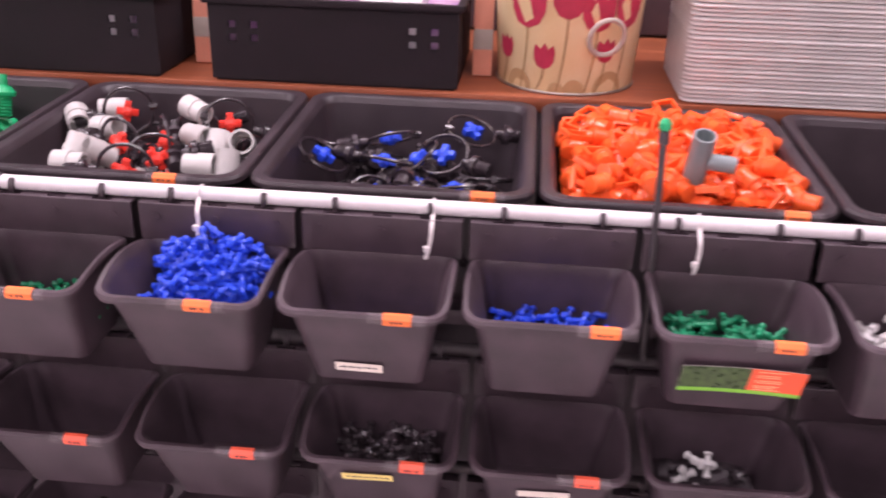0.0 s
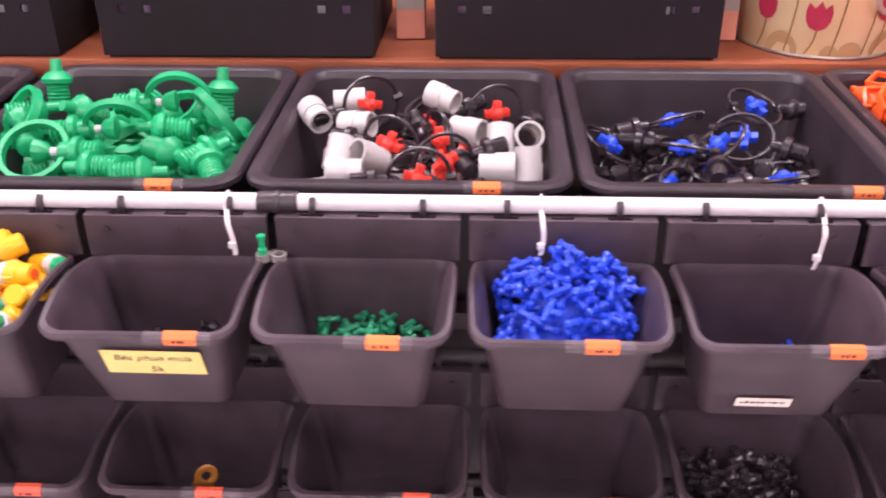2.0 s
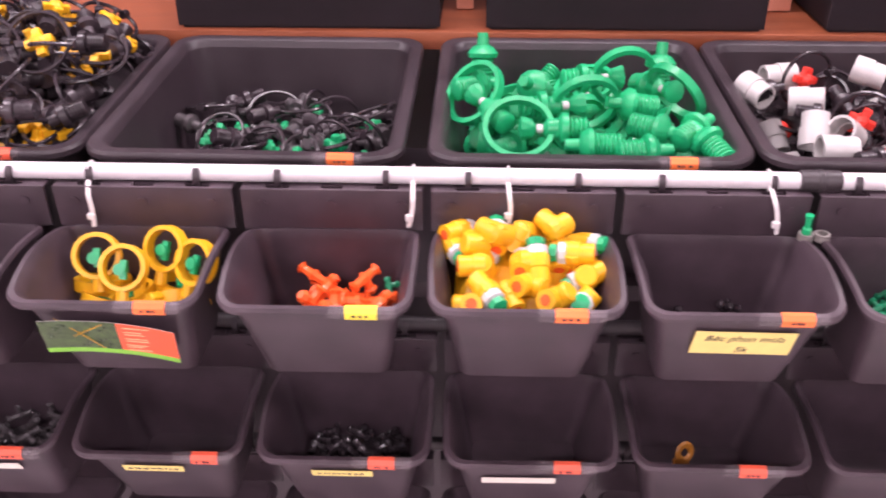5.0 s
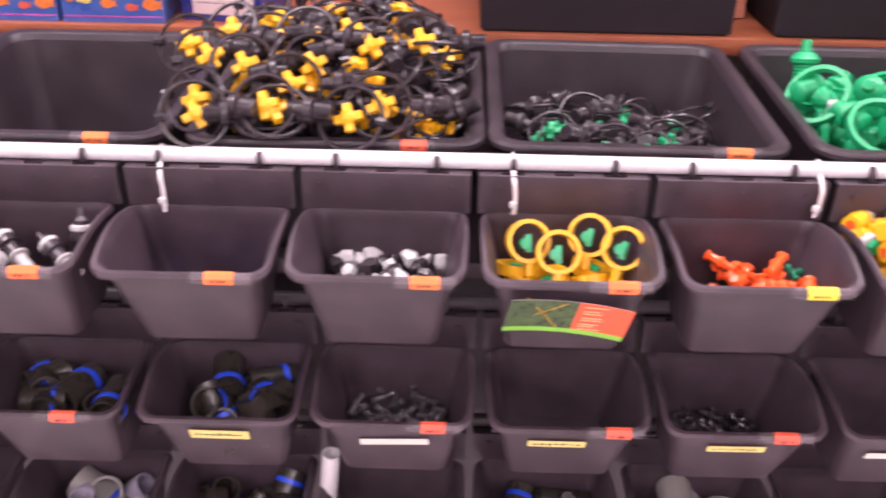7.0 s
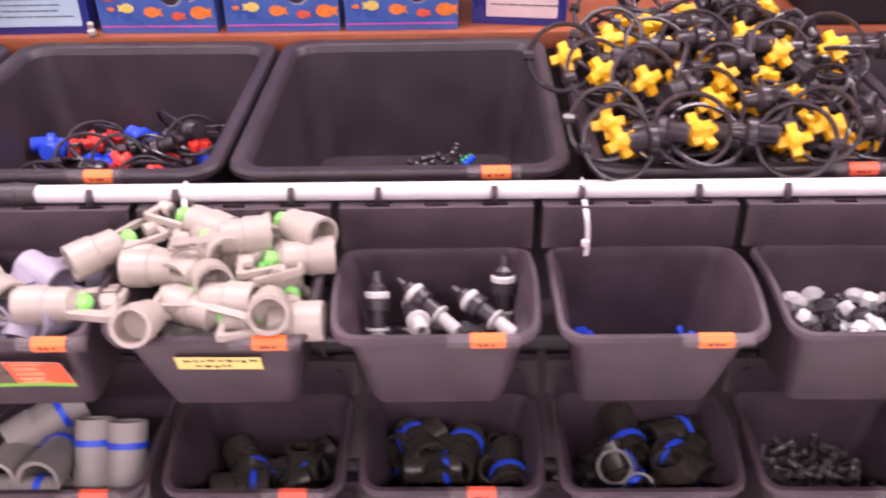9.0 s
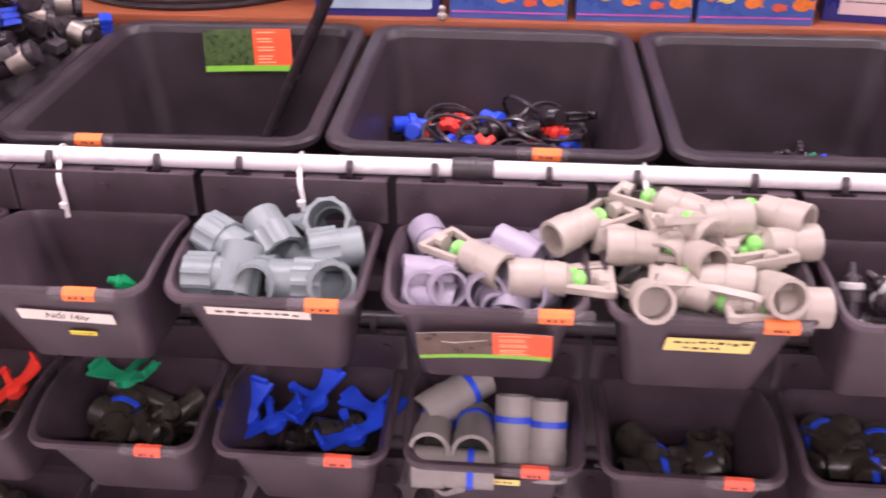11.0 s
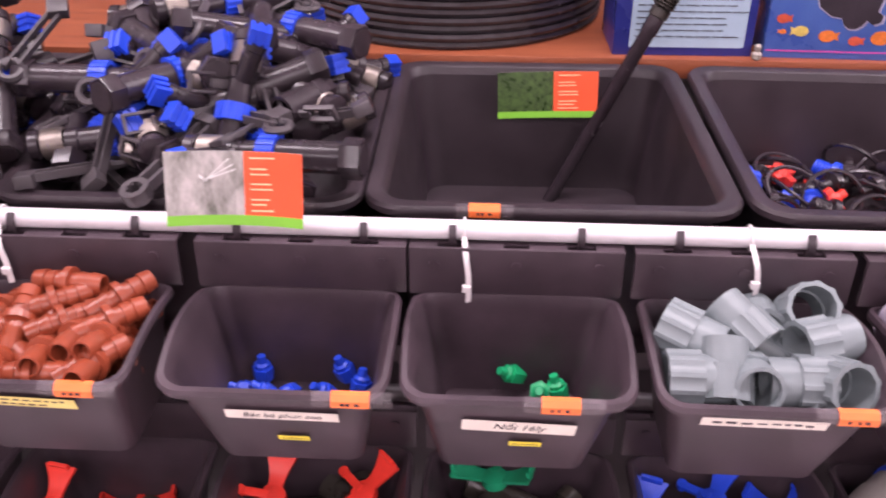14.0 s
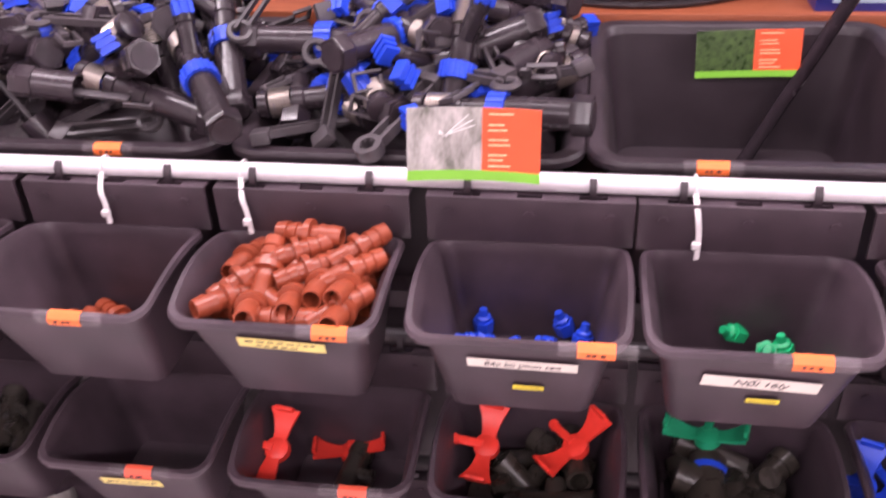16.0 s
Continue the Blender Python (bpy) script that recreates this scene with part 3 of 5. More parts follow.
lathe(b, [(0.0140, -0.080), (0.0146, -0.079), (0.0146, -0.067), (0.0140, -0.066)], (0, 0, 0), X, 6)
lathe(b, [(0.0115, -0.067), (0.0115, -0.018), (0.0100, -0.016), (0.0092, 0.012), (0.0105, 0.013), (0.0105, 0.022)], (0, 0, 0), X, 14)
lathe(b, [(0.0075, 0), (0.0075, 0.030), (0.0085, 0.031), (0.0085, 0.037), (0.006, 0.038)], (0.010, 0, 0), (0.72, 0.66, 0.1), 12)
# flat disc coloured dark as the shade inside an open foot
bore = B()
lathe(bore, [(0.0108, 0), (0.0108, 0.0006)], (-0.0807, 0, 0), X, 14)
col = B()
fluted(col, 0.0138, 0.0112, 0.013, 18, 0.0008, (-0.0195, 0, 0))
tip = B()
for dz in (-0.0058, 0.0, 0.0058):
    box(tip, (0, 0, dz), (0.012, 0.016, 0.0034), pose(0.041, 0.0285, 0.0042, 0, 0, 42.5))
box(tip, (0, 0, 0), (0.010, 0.013, 0.0130), pose(0.041, 0.0285, 0.0042, 0, 0, 42.5))
sp = B()
helix(sp, 0.0112, 0.0010, 0.023, 0.040, 8)
cap = B()
lathe(cap, [(0.0105, 0.041), (0.0118, 0.042), (0.0118, 0.049), (0.006, 0.051)], (0, 0, 0), X, 12)
arm = B()
for s in (-1, 1):
    box(arm, (0, 0, 0), (0.064, 0.0024, 0.006), pose(0.012, -0.030 + s * 0.0048, 0.014, 0, 6, -32))
ring(arm, 0.0085, 0.0030, (-0.016, -0.012, 0.016), Z, 16, 6)
softbox(arm, (0.042, -0.049, 0.012), (0.014, 0.016, 0.010), 0.0015)
kind("impact", "black impact sprinkler with a blue collar and steel spring", "impact sprinkler",
     [("body", b, BLACK), ("bore", bore, SHADOW_MIX), ("collar", col, BLUE), ("nozzle_tip", tip, BLUE), ("spring", sp, SPRING), ("cap", cap, BLACK), ("arm", arm, CHARCOAL)], 1.2)
lab, cat, built, pts = KINDS["impact"]
KINDS["impact_plain"] = ("black impact sprinkler with a grey swing arm and spring", cat, [q for q in built if q[0] not in ("collar", "nozzle_tip")], pts)
b = B()
lathe(b, [(0.0150, -0.05), (0.0155, -0.049), (0.0155, -0.030), (0.0145, -0.029)], (0, 0, 0), X, 6)
pipe(b, 0.0142, 0.0112, 0.040, (-0.028, 0, 0), X, 18)
arm = B()
softbox(arm, (0.035, 0.006, 0), (0.055, 0.008, 0.004), 0.001)
for s in (-1, 1):
    softbox(arm, (0.072, 0.006 + s * 0.008, 0), (0.026, 0.0025, 0.005), 0.0006)
softbox(arm, (0.085, 0.006, 0), (0.003, 0.018, 0.005), 0.0006)
kind("impact_arm", "black impact sprinkler socket with a forked swing arm", "impact sprinkler", [("body", b, BLACK), ("arm", arm, CHARCOAL)])


# pipe fittings of the lower bins
def band_kind(name, label, mat, band, r=0.018, ln=0.056):
    b = B()
    pipe(b, r, r * 0.82, ln, (-ln / 2, 0, 0), X, 18)
    pipe(b, r * 0.92, r * 0.75, ln * 0.5, (0, 0, 0), (0.25, 0, 1), 16)
    w = B()
    pipe(w, r * 1.06, r * 0.98, 0.006, (ln * 0.18, 0, 0), X, 18)
    kind(name, label, "pipe elbow", [("body", b, mat), ("band", w, band)])


band_kind("elbow_black", "olive-black plastic pipe elbow with a blue band", OLIVE, BLUE, 0.0175, 0.055)
band_kind("elbow_grey", "pale grey plastic pipe fitting with a blue band", PVC_D, BLUE, 0.022, 0.075)
b, w = B(), B()
pipe(b, 0.0185, 0.0155, 0.074, (-0.037, 0, 0), X, 20)
pipe(b, 0.0200, 0.0160, 0.030, (-0.039, 0, 0), X, 20)
pipe(w, 0.0196, 0.0180, 0.006, (0.012, 0, 0), X, 20)
kind("pipe_grey", "dusky grey plastic pipe coupling with a blue band", "pipe coupling", [("body", b, PVC_D), ("band", w, BLUE)])
b = B()
pipe(b, 0.012, 0.009, 0.06, (-0.03, 0, 0), X, 14)
pipe(b, 0.0135, 0.0095, 0.012, (-0.036, 0, 0), X, 14)
lathe(b, [(0.010, 0), (0.010, 0.022)], (0, 0, 0), Z, 12)
kind("tee_dark", "dull black plastic pipe tee", "tee", [("body", b, OLIVE)])


def handle_kind(name, label, mat):
    """A butterfly handle: a hub, two flared wings bent upward, and a short upright lever."""
    b = B()
    lathe(b, [(0.009, -0.008), (0.0125, -0.006), (0.0125, 0.003), (0.007, 0.005)], (0, 0, 0), Z, 14)
    for sgn in (-1, 1):
        rows = []
        for k in range(6):
            u = k / 5
            x, w, z = sgn * (0.008 + 0.030 * u), 0.007 + 0.009 * u * u, 0.010 * u * u
            rows.append([b.verts.new((x, y, zz)) for y, zz in ((-w, z), (w, z), (w, z + 0.0035), (-w, z + 0.0035))])
        for a, c in zip(rows, rows[1:]):
            for q in range(4):
                b.faces.new((a[q], a[(q + 1) % 4], c[(q + 1) % 4], c[q]))
        b.faces.new(rows[0])
        b.faces.new(rows[-1])
        softbox(b, (sgn * 0.037, 0, 0.014), (0.004, 0.020, 0.010), 0.001)
    lever = B()
    softbox(lever, (0.0, 0.016, 0.004), (0.008, 0.026, 0.005), 0.001)
    lathe(lever, [(0.005, -0.004), (0.0055, 0), (0.005, 0.004)], (0, 0.031, 0.004), Z, 10)
    kind(name, label, "valve handle", [("wings", b, mat), ("lever", lever, mat)], 0.95)


handle_kind("handle_red", "red plastic butterfly valve handle", RED)
handle_kind("handle_blue", "blue plastic butterfly valve handle", BLUE)
handle_kind("handle_green", "green plastic butterfly valve handle", DKGREEN)


# ---- letting goods settle into a container ----
RES = 0.004


class Heap:
    def __init__(self, cx, floor, top, hx0, hx1, ya0, yb0, ya1, yb1, spill=0.0, group="goods"):
        """A container with a floor of half width hx0 from ya0 to yb0 and a mouth of half width hx1 from ya1 to yb1."""
        self.cx, self.cy, self.hx, self.hy = cx, (ya1 + yb1) / 2, hx1, (yb1 - ya1) / 2
        self.x0, self.y0, self.floor, self.top, self.group = cx - hx1 - 0.06, ya1 - 0.06, floor, top, group
        self.hx0, self.ya0, self.yb0 = hx0, ya0, yb0
        nx, ny = int((2 * hx1 + 0.12) / RES) + 1, int((yb1 - ya1 + 0.12) / RES) + 1
        gx, gy = np.meshgrid(self.x0 + RES * np.arange(nx), self.y0 + RES * np.arange(ny), indexing="ij")
        u = np.maximum((np.abs(gx - cx) - hx0) / (hx1 - hx0), np.maximum((ya0 - gy) / (ya0 - ya1 + 1e-5), (gy - yb0) / (yb1 - yb0 + 1e-5)))
        u = np.clip(u, 0, None)
        self.h = floor + (top - floor) * np.minimum(u, 1.0)
        self.h[u > 1.0 + 1e-6] = top + 0.004
        gap = max(spill, 0.004)
        self.h[(np.abs(gx - cx) > hx1 + gap) | (gy < ya1 - gap) | (gy > yb1 + gap)] = 99
        self.gx, self.gy = gx, gy

    def rise(self, x, y, px, py):
        return 1 - min(1.0, math.hypot((x - self.cx) / self.hx - px, (y - self.cy) / self.hy - py)) ** 1.5

    def mound(self, top, peak=0.0, mat=None, name="packed_goods", label="", px=0.0, py=0.0):
        """A lumpy packed layer from the floor up, that the visible goods lie on."""
        n, f = 26, min(1.0, (top - 0.012 - self.floor) / (self.top - self.floor))
        ya, yb = self.ya0 + (self.cy - self.hy - self.ya0) * f + 0.003, self.yb0 + (self.cy + self.hy - self.yb0) * f - 0.002
        sx = self.hx0 + (self.hx - self.hx0) * f - 0.002
        bm, grid = B(), []
        for i in range(n + 1):
            row = []
            for j in range(n + 1):
                x, y = self.cx + (2 * i / n - 1) * sx, ya + (yb - ya) * j / n
                edge = min(i, j, n - i, n - j)
                z = top + peak * self.rise(x, y, px, py) + 0.007 * noise.noise((x * 60, y * 60, 3.1)) + 0.004 * noise.noise((x * 150, y * 150, 7.7))
                row.append(bm.verts.new((x, y, z - (0.012 if edge == 0 else 0.004 if edge == 1 else 0))))
            grid.append(row)
        for i in range(n):
            for j in range(n):
                bm.faces.new((grid[i][j], grid[i + 1][j], grid[i + 1][j + 1], grid[i][j + 1]))
        hz = np.array([[v.co.z for v in r] for r in grid])
        ii = np.clip(((self.gx - self.cx) / sx + 1) / 2 * n, 0, n)
        jj = np.clip((self.gy - ya) / (yb - ya) * n, 0, n)
        inside = (np.abs(self.gx - self.cx) <= sx) & (self.gy >= ya) & (self.gy <= yb)
        self.h = np.where(inside, np.maximum(self.h, hz[ii.round().astype(int), jj.round().astype(int)]), self.h)
        rim = [v for r in (grid[0], [r[-1] for r in grid], grid[-1][::-1], [r[0] for r in grid][::-1]) for v in r[:-1]]
        low = [bm.verts.new((self.cx + (v.co.x - self.cx) / sx * (self.hx0 - 0.002), self.ya0 + 0.002 + (v.co.y - ya) / (yb - ya) * (self.yb0 - self.ya0 - 0.004), self.floor + 0.001)) for v in rim]
        for k in range(len(rim)):
            bm.faces.new((rim[k], low[k], low[(k + 1) % len(low)], rim[(k + 1) % len(rim)]))
        bm.faces.new(low)
        thing(name, bm, mat, label or "packed lower layer of loose plastic fittings", "fittings", kind="stuff")

    def drop(self, names, count, tries=8, tilt=22, spread=1.0, pull=0.25, px=0.0, py=0.0, stand=0.0, sink=0.12, lim=9.0, peak=0.0, keep=None, tight=0.90):
        """Lets goods settle one by one; none may rise over lim plus a peak. keep: how many of the last stay single, the rest are joined."""
        laid = []
        if keep is None and KINDS[names[0]][1] == "tee" and count > 25:
            keep = 12
        if KINDS[names[0]][1] == "tee":
            tight = max(tight, 0.98)
        for _ in range(count):
            name = random.choice(names)
            pts = KINDS[name][3]
            best = None
            for _t in range(tries):
                if random.random() < stand:
                    rot = Euler((radians(random.uniform(50, 110)), radians(random.uniform(-30, 30)), radians(random.uniform(-50, 50))))
                else:
                    rot = Euler((random.uniform(0, 6.28), radians(random.gauss(0, tilt)), random.uniform(0, 6.28)))
                v = pts @ np.array(rot.to_matrix()).T
                x = self.cx + px * self.hx + random.uniform(-1, 1) * spread * self.hx
                y = self.cy + py * self.hy + random.uniform(-1, 1) * spread * self.hy
                i = np.clip(((v[:, 0] + x - self.x0) / RES).astype(int), 0, self.h.shape[0] - 1)
                j = np.clip(((v[:, 1] + y - self.y0) / RES).astype(int), 0, self.h.shape[1] - 1)
                need = np.sort(self.h[i, j] - v[:, 2])
                z = need[int((len(need) - 1) * tight)]
                if need[-1] > 5:
                    continue
                cost = z + 0.5 * v[:, 2].max() + pull * math.hypot((x - self.cx) / self.hx - px, (y - self.cy) / self.hy - py) * 0.06
                if best is None or cost < best[0]:
                    best = (cost, x, y, z, i, j, v, rot)
            if best is None:
                continue
            _c, x, y, z, i, j, v, rot = best
            z -= sink * (v[:, 2].max() - v[:, 2].min()) * 0.5
            top = v[:, 2] + z
            if top.max() > lim + peak * self.rise(x, y, px, py):
                continue
            np.maximum.at(self.h, (i, j), top)
            laid.append((name, Matrix.Translation((x, y, z)) @ rot.to_matrix().to_4x4()))
        single = laid if keep is None else laid[-keep:]
        for name, m in single:
            put(name, m, self.group)
        rest = laid[:len(laid) - len(single)]
        if rest:
            bm = B()
            for name, m in rest:
                for pn, me in KINDS[name][2]:
                    tmp = me.copy()
                    tmp.transform(m)
                    bm.from_mesh(tmp)
                    bpy.data.meshes.remove(tmp)
            name = rest[0][0]
            thing("loose_fittings", bm, KINDS[name][2][0][1].materials[0], "loose layer of " + KINDS[name][0] + "s", "fittings", kind="stuff")


def bin_heap(row, i, group, spill=0.0):
    dx, dy, dz = {"B": (0, 0, 0), "C": (0.012, 0.012, -0.18), "D": (0.006, 0.024, -0.36)}[row]
    y, z = RY + dy, RZ + dz
    return Heap(P * i + dx, z - 0.1435, z - 0.055, 0.0535, 0.0735, y - 0.104, y - 0.016, y - 0.140, y - 0.015, spill, group)


def tray_heap(i, group, spill=0.0):
    return Heap(TRAY_X[i], 0.966 - TD + 0.007, 0.964, 0.119, 0.140, 0.862, 1.140, 0.842, 1.160, spill, group)


def say(ob, label):
    ob["label"] = label


# trays
PK = "packed_sprinklers"
T = tray_heap(2, "orange sprinklers")
say(TRAYS[2], "black plastic storage tray heaped with orange sprinklers")
T.mound(0.930, 0.015, ORANGE, PK, "packed lower layer of orange plastic sprinklers")
T.drop(["yoke_orange"], 190, tight=0.96, tries=10, pull=0.05, lim=0.985, peak=0.02)
T = tray_heap(1, "blue rotor sprinklers")
say(TRAYS[1], "black plastic storage tray half full of blue and black sprinklers")
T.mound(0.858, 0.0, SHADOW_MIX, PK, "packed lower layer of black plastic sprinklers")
T.drop(["rotor_blue", "ring_bare", "ring_bare"], 40, tries=5, lim=0.935, spread=0.95)
T = tray_heap(0, "red rotor sprinklers")
say(TRAYS[0], "black plastic storage tray of white sockets and red sprinklers")
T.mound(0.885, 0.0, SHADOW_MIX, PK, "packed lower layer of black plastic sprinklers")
T.drop(["rotor_redplain", "rotor_redplain", "ring_bare", "socket_white"], 40, tight=0.95, tries=5, lim=0.948)
T = tray_heap(-1, "green hoop sprinklers")
say(TRAYS[-1], "black plastic storage tray full of green sprinklers")
# layer is darker than the hoops: shade of the gaps as colour
T.mound(0.872, 0.010, DKGREEN, PK, "packed lower layer of green sprinklers, coloured dark for shaded gaps")
T.drop(["hoop_green", "hoop_green", "hoop_green", "plug_green"], 44, tries=7, tight=0.96, tilt=32, lim=0.955, peak=0.012, py=0.2, spread=0.92)
T = tray_heap(-2, "green rotor sprinklers")
say(TRAYS[-2], "black plastic storage tray of black sprinklers with green rotors")
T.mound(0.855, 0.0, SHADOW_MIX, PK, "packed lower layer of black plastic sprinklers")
T.drop(["rotor_green", "ring_bare"], 60, tries=5, lim=0.935)
T = tray_heap(-3, "yellow rotor sprinklers", spill=0.014)
say(TRAYS[-3], "black plastic storage tray heaped high with yellow rotor sprinklers")
T.mound(0.920, 0.080, SHADOW_MIX, PK, "packed lower layer of black plastic sprinklers", py=0.45)
T.drop(["rotor_yellow"] * 4 + ["ring_bare"], 190, tries=10, pull=0.0, py=0.3, lim=0.995, peak=0.11, spread=1.3)
T = tray_heap(-4, "loose bits in a tray")
say(TRAYS[-4], "nearly empty black plastic storage tray with few blue bits")
T.drop(["tee_blue", "tee_black", "tee_black", "tee_green"], 26, tries=1, tilt=6, px=0.25, py=0.52, spread=0.28, lim=0.850)
T = tray_heap(-5, "blue and red sprinklers")
say(TRAYS[-5], "black plastic storage tray with a few blue and red sprinklers")
T.mound(0.850, 0.0, SHADOW_MIX, PK, "thin lower layer of black plastic sprinklers")
T.drop(["rotor_bluered", "rotor_redplain", "ring_bare"], 26, tries=6, px=0.0, py=0.0, spread=0.9, lim=0.912)
say(TRAYS[-6], "empty black plastic storage tray holding a card and a hose")
for i in (-7, -8, -9):
    T = tray_heap(i, "impact sprinklers", spill=0.022)
    say(TRAYS[i], "black plastic storage tray heaped with black and blue impact sprinklers")
    T.mound(0.932, 0.07, SHADOW_MIX, PK, "packed lower layer of black impact sprinklers", px=0.05, py=0.15)
    T.drop(["impact", "impact", "impact", "impact_plain", "impact_arm"], 92 if i > -9 else 34, tries=10, tight=0.95, pull=0.0, px=0.05, py=0.08, tilt=28, lim=1.022, peak=0.09, spread=1.3)

# upper hanging bins
UPPER = [
    (5, "pale tees", "a little pile of pale fittings", (0.835, 0, WHITE), [(["tee_white"], 50, dict(lim=0.885))]),
    (4, "dark green tees", "small dark green tees", (0.838, 0.004, DKGREEN), [(["tee_green"], 170, dict(lim=0.868, tilt=35, keep=24))]),
    (3, "blue tees in a half-full bin", "small blue tees", (0.832, 0.004, BLUE), [(["tee_blue"], 130, dict(lim=0.864, tilt=35, keep=24))]),
    (2, "last blue tees", "a thin layer of blue tees", None, [(["tee_blue"], 30, dict(tries=2, lim=0.835))]),
    (1, "heaped blue tees", "a tall heap of blue tees", (0.842, 0.054, BLUE), [(["tee_blue"], 520, dict(lim=0.885, peak=0.07, tilt=40, pull=0.2, py=0.35, px=0.06, tries=6, spread=0.94, keep=45, tight=0.97))]),
    (0, "green tees", "small green tees", (0.824, 0.003, DKGREEN), [(["tee_green"], 130, dict(lim=0.852, tilt=35, keep=24))]),
    (-1, "last small tees", "the last few tees", None, [(["tee_black", "tee_black", "tee_green"], 30, dict(tries=2, lim=0.84))]),
    (-2, "yellow elbow nozzles", "a heap of yellow nozzles", (0.870, 0.03, YELLOW), [(["elbow_plain", "elbow_yellow"], 230, dict(tight=0.93, lim=0.915, peak=0.035, tilt=45, pull=0.1, py=0.5, tries=8, spread=1.2))]),
    (-3, "orange tees", "a few orange tees", None, [(["tee_orange"] * 9 + ["tee_green"], 44, dict(tries=3, px=0.3, py=-0.05, spread=0.6, lim=0.886))]),
    (-4, "yellow hoop sprinklers", "yellow hoop sprinklers", (0.828, 0, YELLOW), [(["hoop_yellow"], 22, dict(lim=0.874))]),
    (-5, "white and black nuts", "white and black nuts", None, [(["nut_white", "nut_black"], 150, dict(tilt=60, tries=3, lim=0.872, tight=0.97, spread=0.92))]),
    (-6, "last blue nozzles", "a few blue bits", None, [(["tee_blue", "knob_blue"], 12, dict(tries=2, lim=0.85))]),
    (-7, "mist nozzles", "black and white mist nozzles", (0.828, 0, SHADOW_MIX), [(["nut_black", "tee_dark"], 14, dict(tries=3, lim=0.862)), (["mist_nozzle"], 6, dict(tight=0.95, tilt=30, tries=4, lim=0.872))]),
    (-8, "cream yoke sprinklers", "an overflowing heap of cream sprinklers", (0.868, 0.035, PVC_D), [(["yoke_cream"], 110, dict(tight=0.96, tilt=25, pull=0.05, py=0.35, tries=9, lim=0.925, peak=0.035, spread=1.1))]),
    (-9, "mixed sockets", "lavender sockets and cream sprinklers", (0.840, 0.01, PVC_L), [(["socket_lavender"], 40, dict(tilt=55, lim=0.912, tight=0.95)), (["socket_lavender", "socket_grey"], 6, dict(tries=8, lim=0.930, tight=0.97, py=0.4, spread=0.7))]),
    (-10, "grey pipe sockets", "grey ribbed pipe sockets", (0.840, 0.01, PVC), [(["socket_grey"], 34, dict(tight=0.98, tilt=60, pull=0.05, py=0.2, lim=0.912, spread=1.0))]),
    (-11, "last green nozzles", "a few green nozzles", None, []),
    (-12, "blue nozzles", "a few blue nozzles", None, []),
    (-13, "barbed joints", "a heap of reddish-brown barbed joints", (0.852, 0.02, TERRA), [(["barb_terra"], 110, dict(tight=0.95, tilt=30, stand=0.35, pull=0.1, py=0.3, lim=0.902, peak=0.02, spread=1.05))]),
    (-14, "last barbed joints", "a few reddish-brown joints", None, [(["barb_terra"], 10, dict(tries=3, px=0.2, lim=0.86))]),
    (-15, "dark fittings", "dull dark fittings", (0.82, 0, SHADOW_MIX), [(["tee_dark"], 8, dict(lim=0.87))]),
]
for i, group, what, base, drops in UPPER:
    say(BINS["B", i], "dark grey plastic hanging bin holding " + what)
    Hp = bin_heap("B", i, group, {-8: 0.026, -9: 0.014, -10: 0.012, -13: 0.010, -2: 0.010}.get(i, 0.0))
    if base:
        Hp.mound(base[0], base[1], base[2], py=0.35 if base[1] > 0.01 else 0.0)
    for names, count, how in drops:
        Hp.drop(names, count, **how)

# goods that lie on top of the heaps: place, heading and rise of the long axis, roll about it
def aim(x, y, z, heading, rise, roll=0.0):
    return pose(x, y, z, 0, 0, heading) @ pose(0, 0, 0, 0, -rise, 0) @ pose(0, 0, 0, roll, 0, 0)


def lay(name, group, places, back=0.0):
    """Lays goods one by one; back shifts each along its own axis, so that the place is its middle."""
    for where in places:
        put(name, aim(*where) @ pose(-back, 0, 0), group)


lay("socket_grey", "grey pipe sockets", [
    (-1.810, 0.734, 0.915, 130, 20), (-1.849, 0.724, 0.912, -30, -10), (-1.830, 0.693, 0.903, 85, 40), (-1.752, 0.722, 0.911, 20, 0), (-1.778, 0.688, 0.899, 180, 0),
    (-1.752, 0.688, 0.899, 110, -25), (-1.850, 0.688, 0.900, 0, 0), (-1.811, 0.688, 0.899, 270, 20), (-1.760, 0.750, 0.920, 90, -40),
], 0)
lay("socket_lavender", "mixed sockets", [
    (-1.670, 0.690, 0.896, 90, -30), (-1.656, 0.690, 0.901, 110, -20), (-1.622, 0.690, 0.897, 100, -25), (-1.596, 0.690, 0.897, 80, 30), (-1.670, 0.697, 0.904, 10, -10),
    (-1.595, 0.730, 0.914, 150, 10), (-1.575, 0.690, 0.899, 60, -20),
], 0)
lay("socket_white", "red rotor sprinklers", [
    (-0.015, 0.927, 0.948, 40, -30), (-0.047, 0.933, 0.949, 80, 50), (-0.053, 1.061, 0.962, 190, 0), (0.057, 1.074, 0.963, 330, -10), (0.088, 0.990, 0.954, 150, 0),
    (0.153, 0.973, 0.953, 100, -30), (0.124, 0.963, 0.952, 90, 50), (0.152, 0.910, 0.947, 90, 60), (0.120, 0.906, 0.946, 180, 0), (-0.036, 0.892, 0.945, 0, 0),
    (-0.088, 1.026, 0.958, 300, -10), (-0.036, 1.001, 0.956, 340, 10),
], 0)
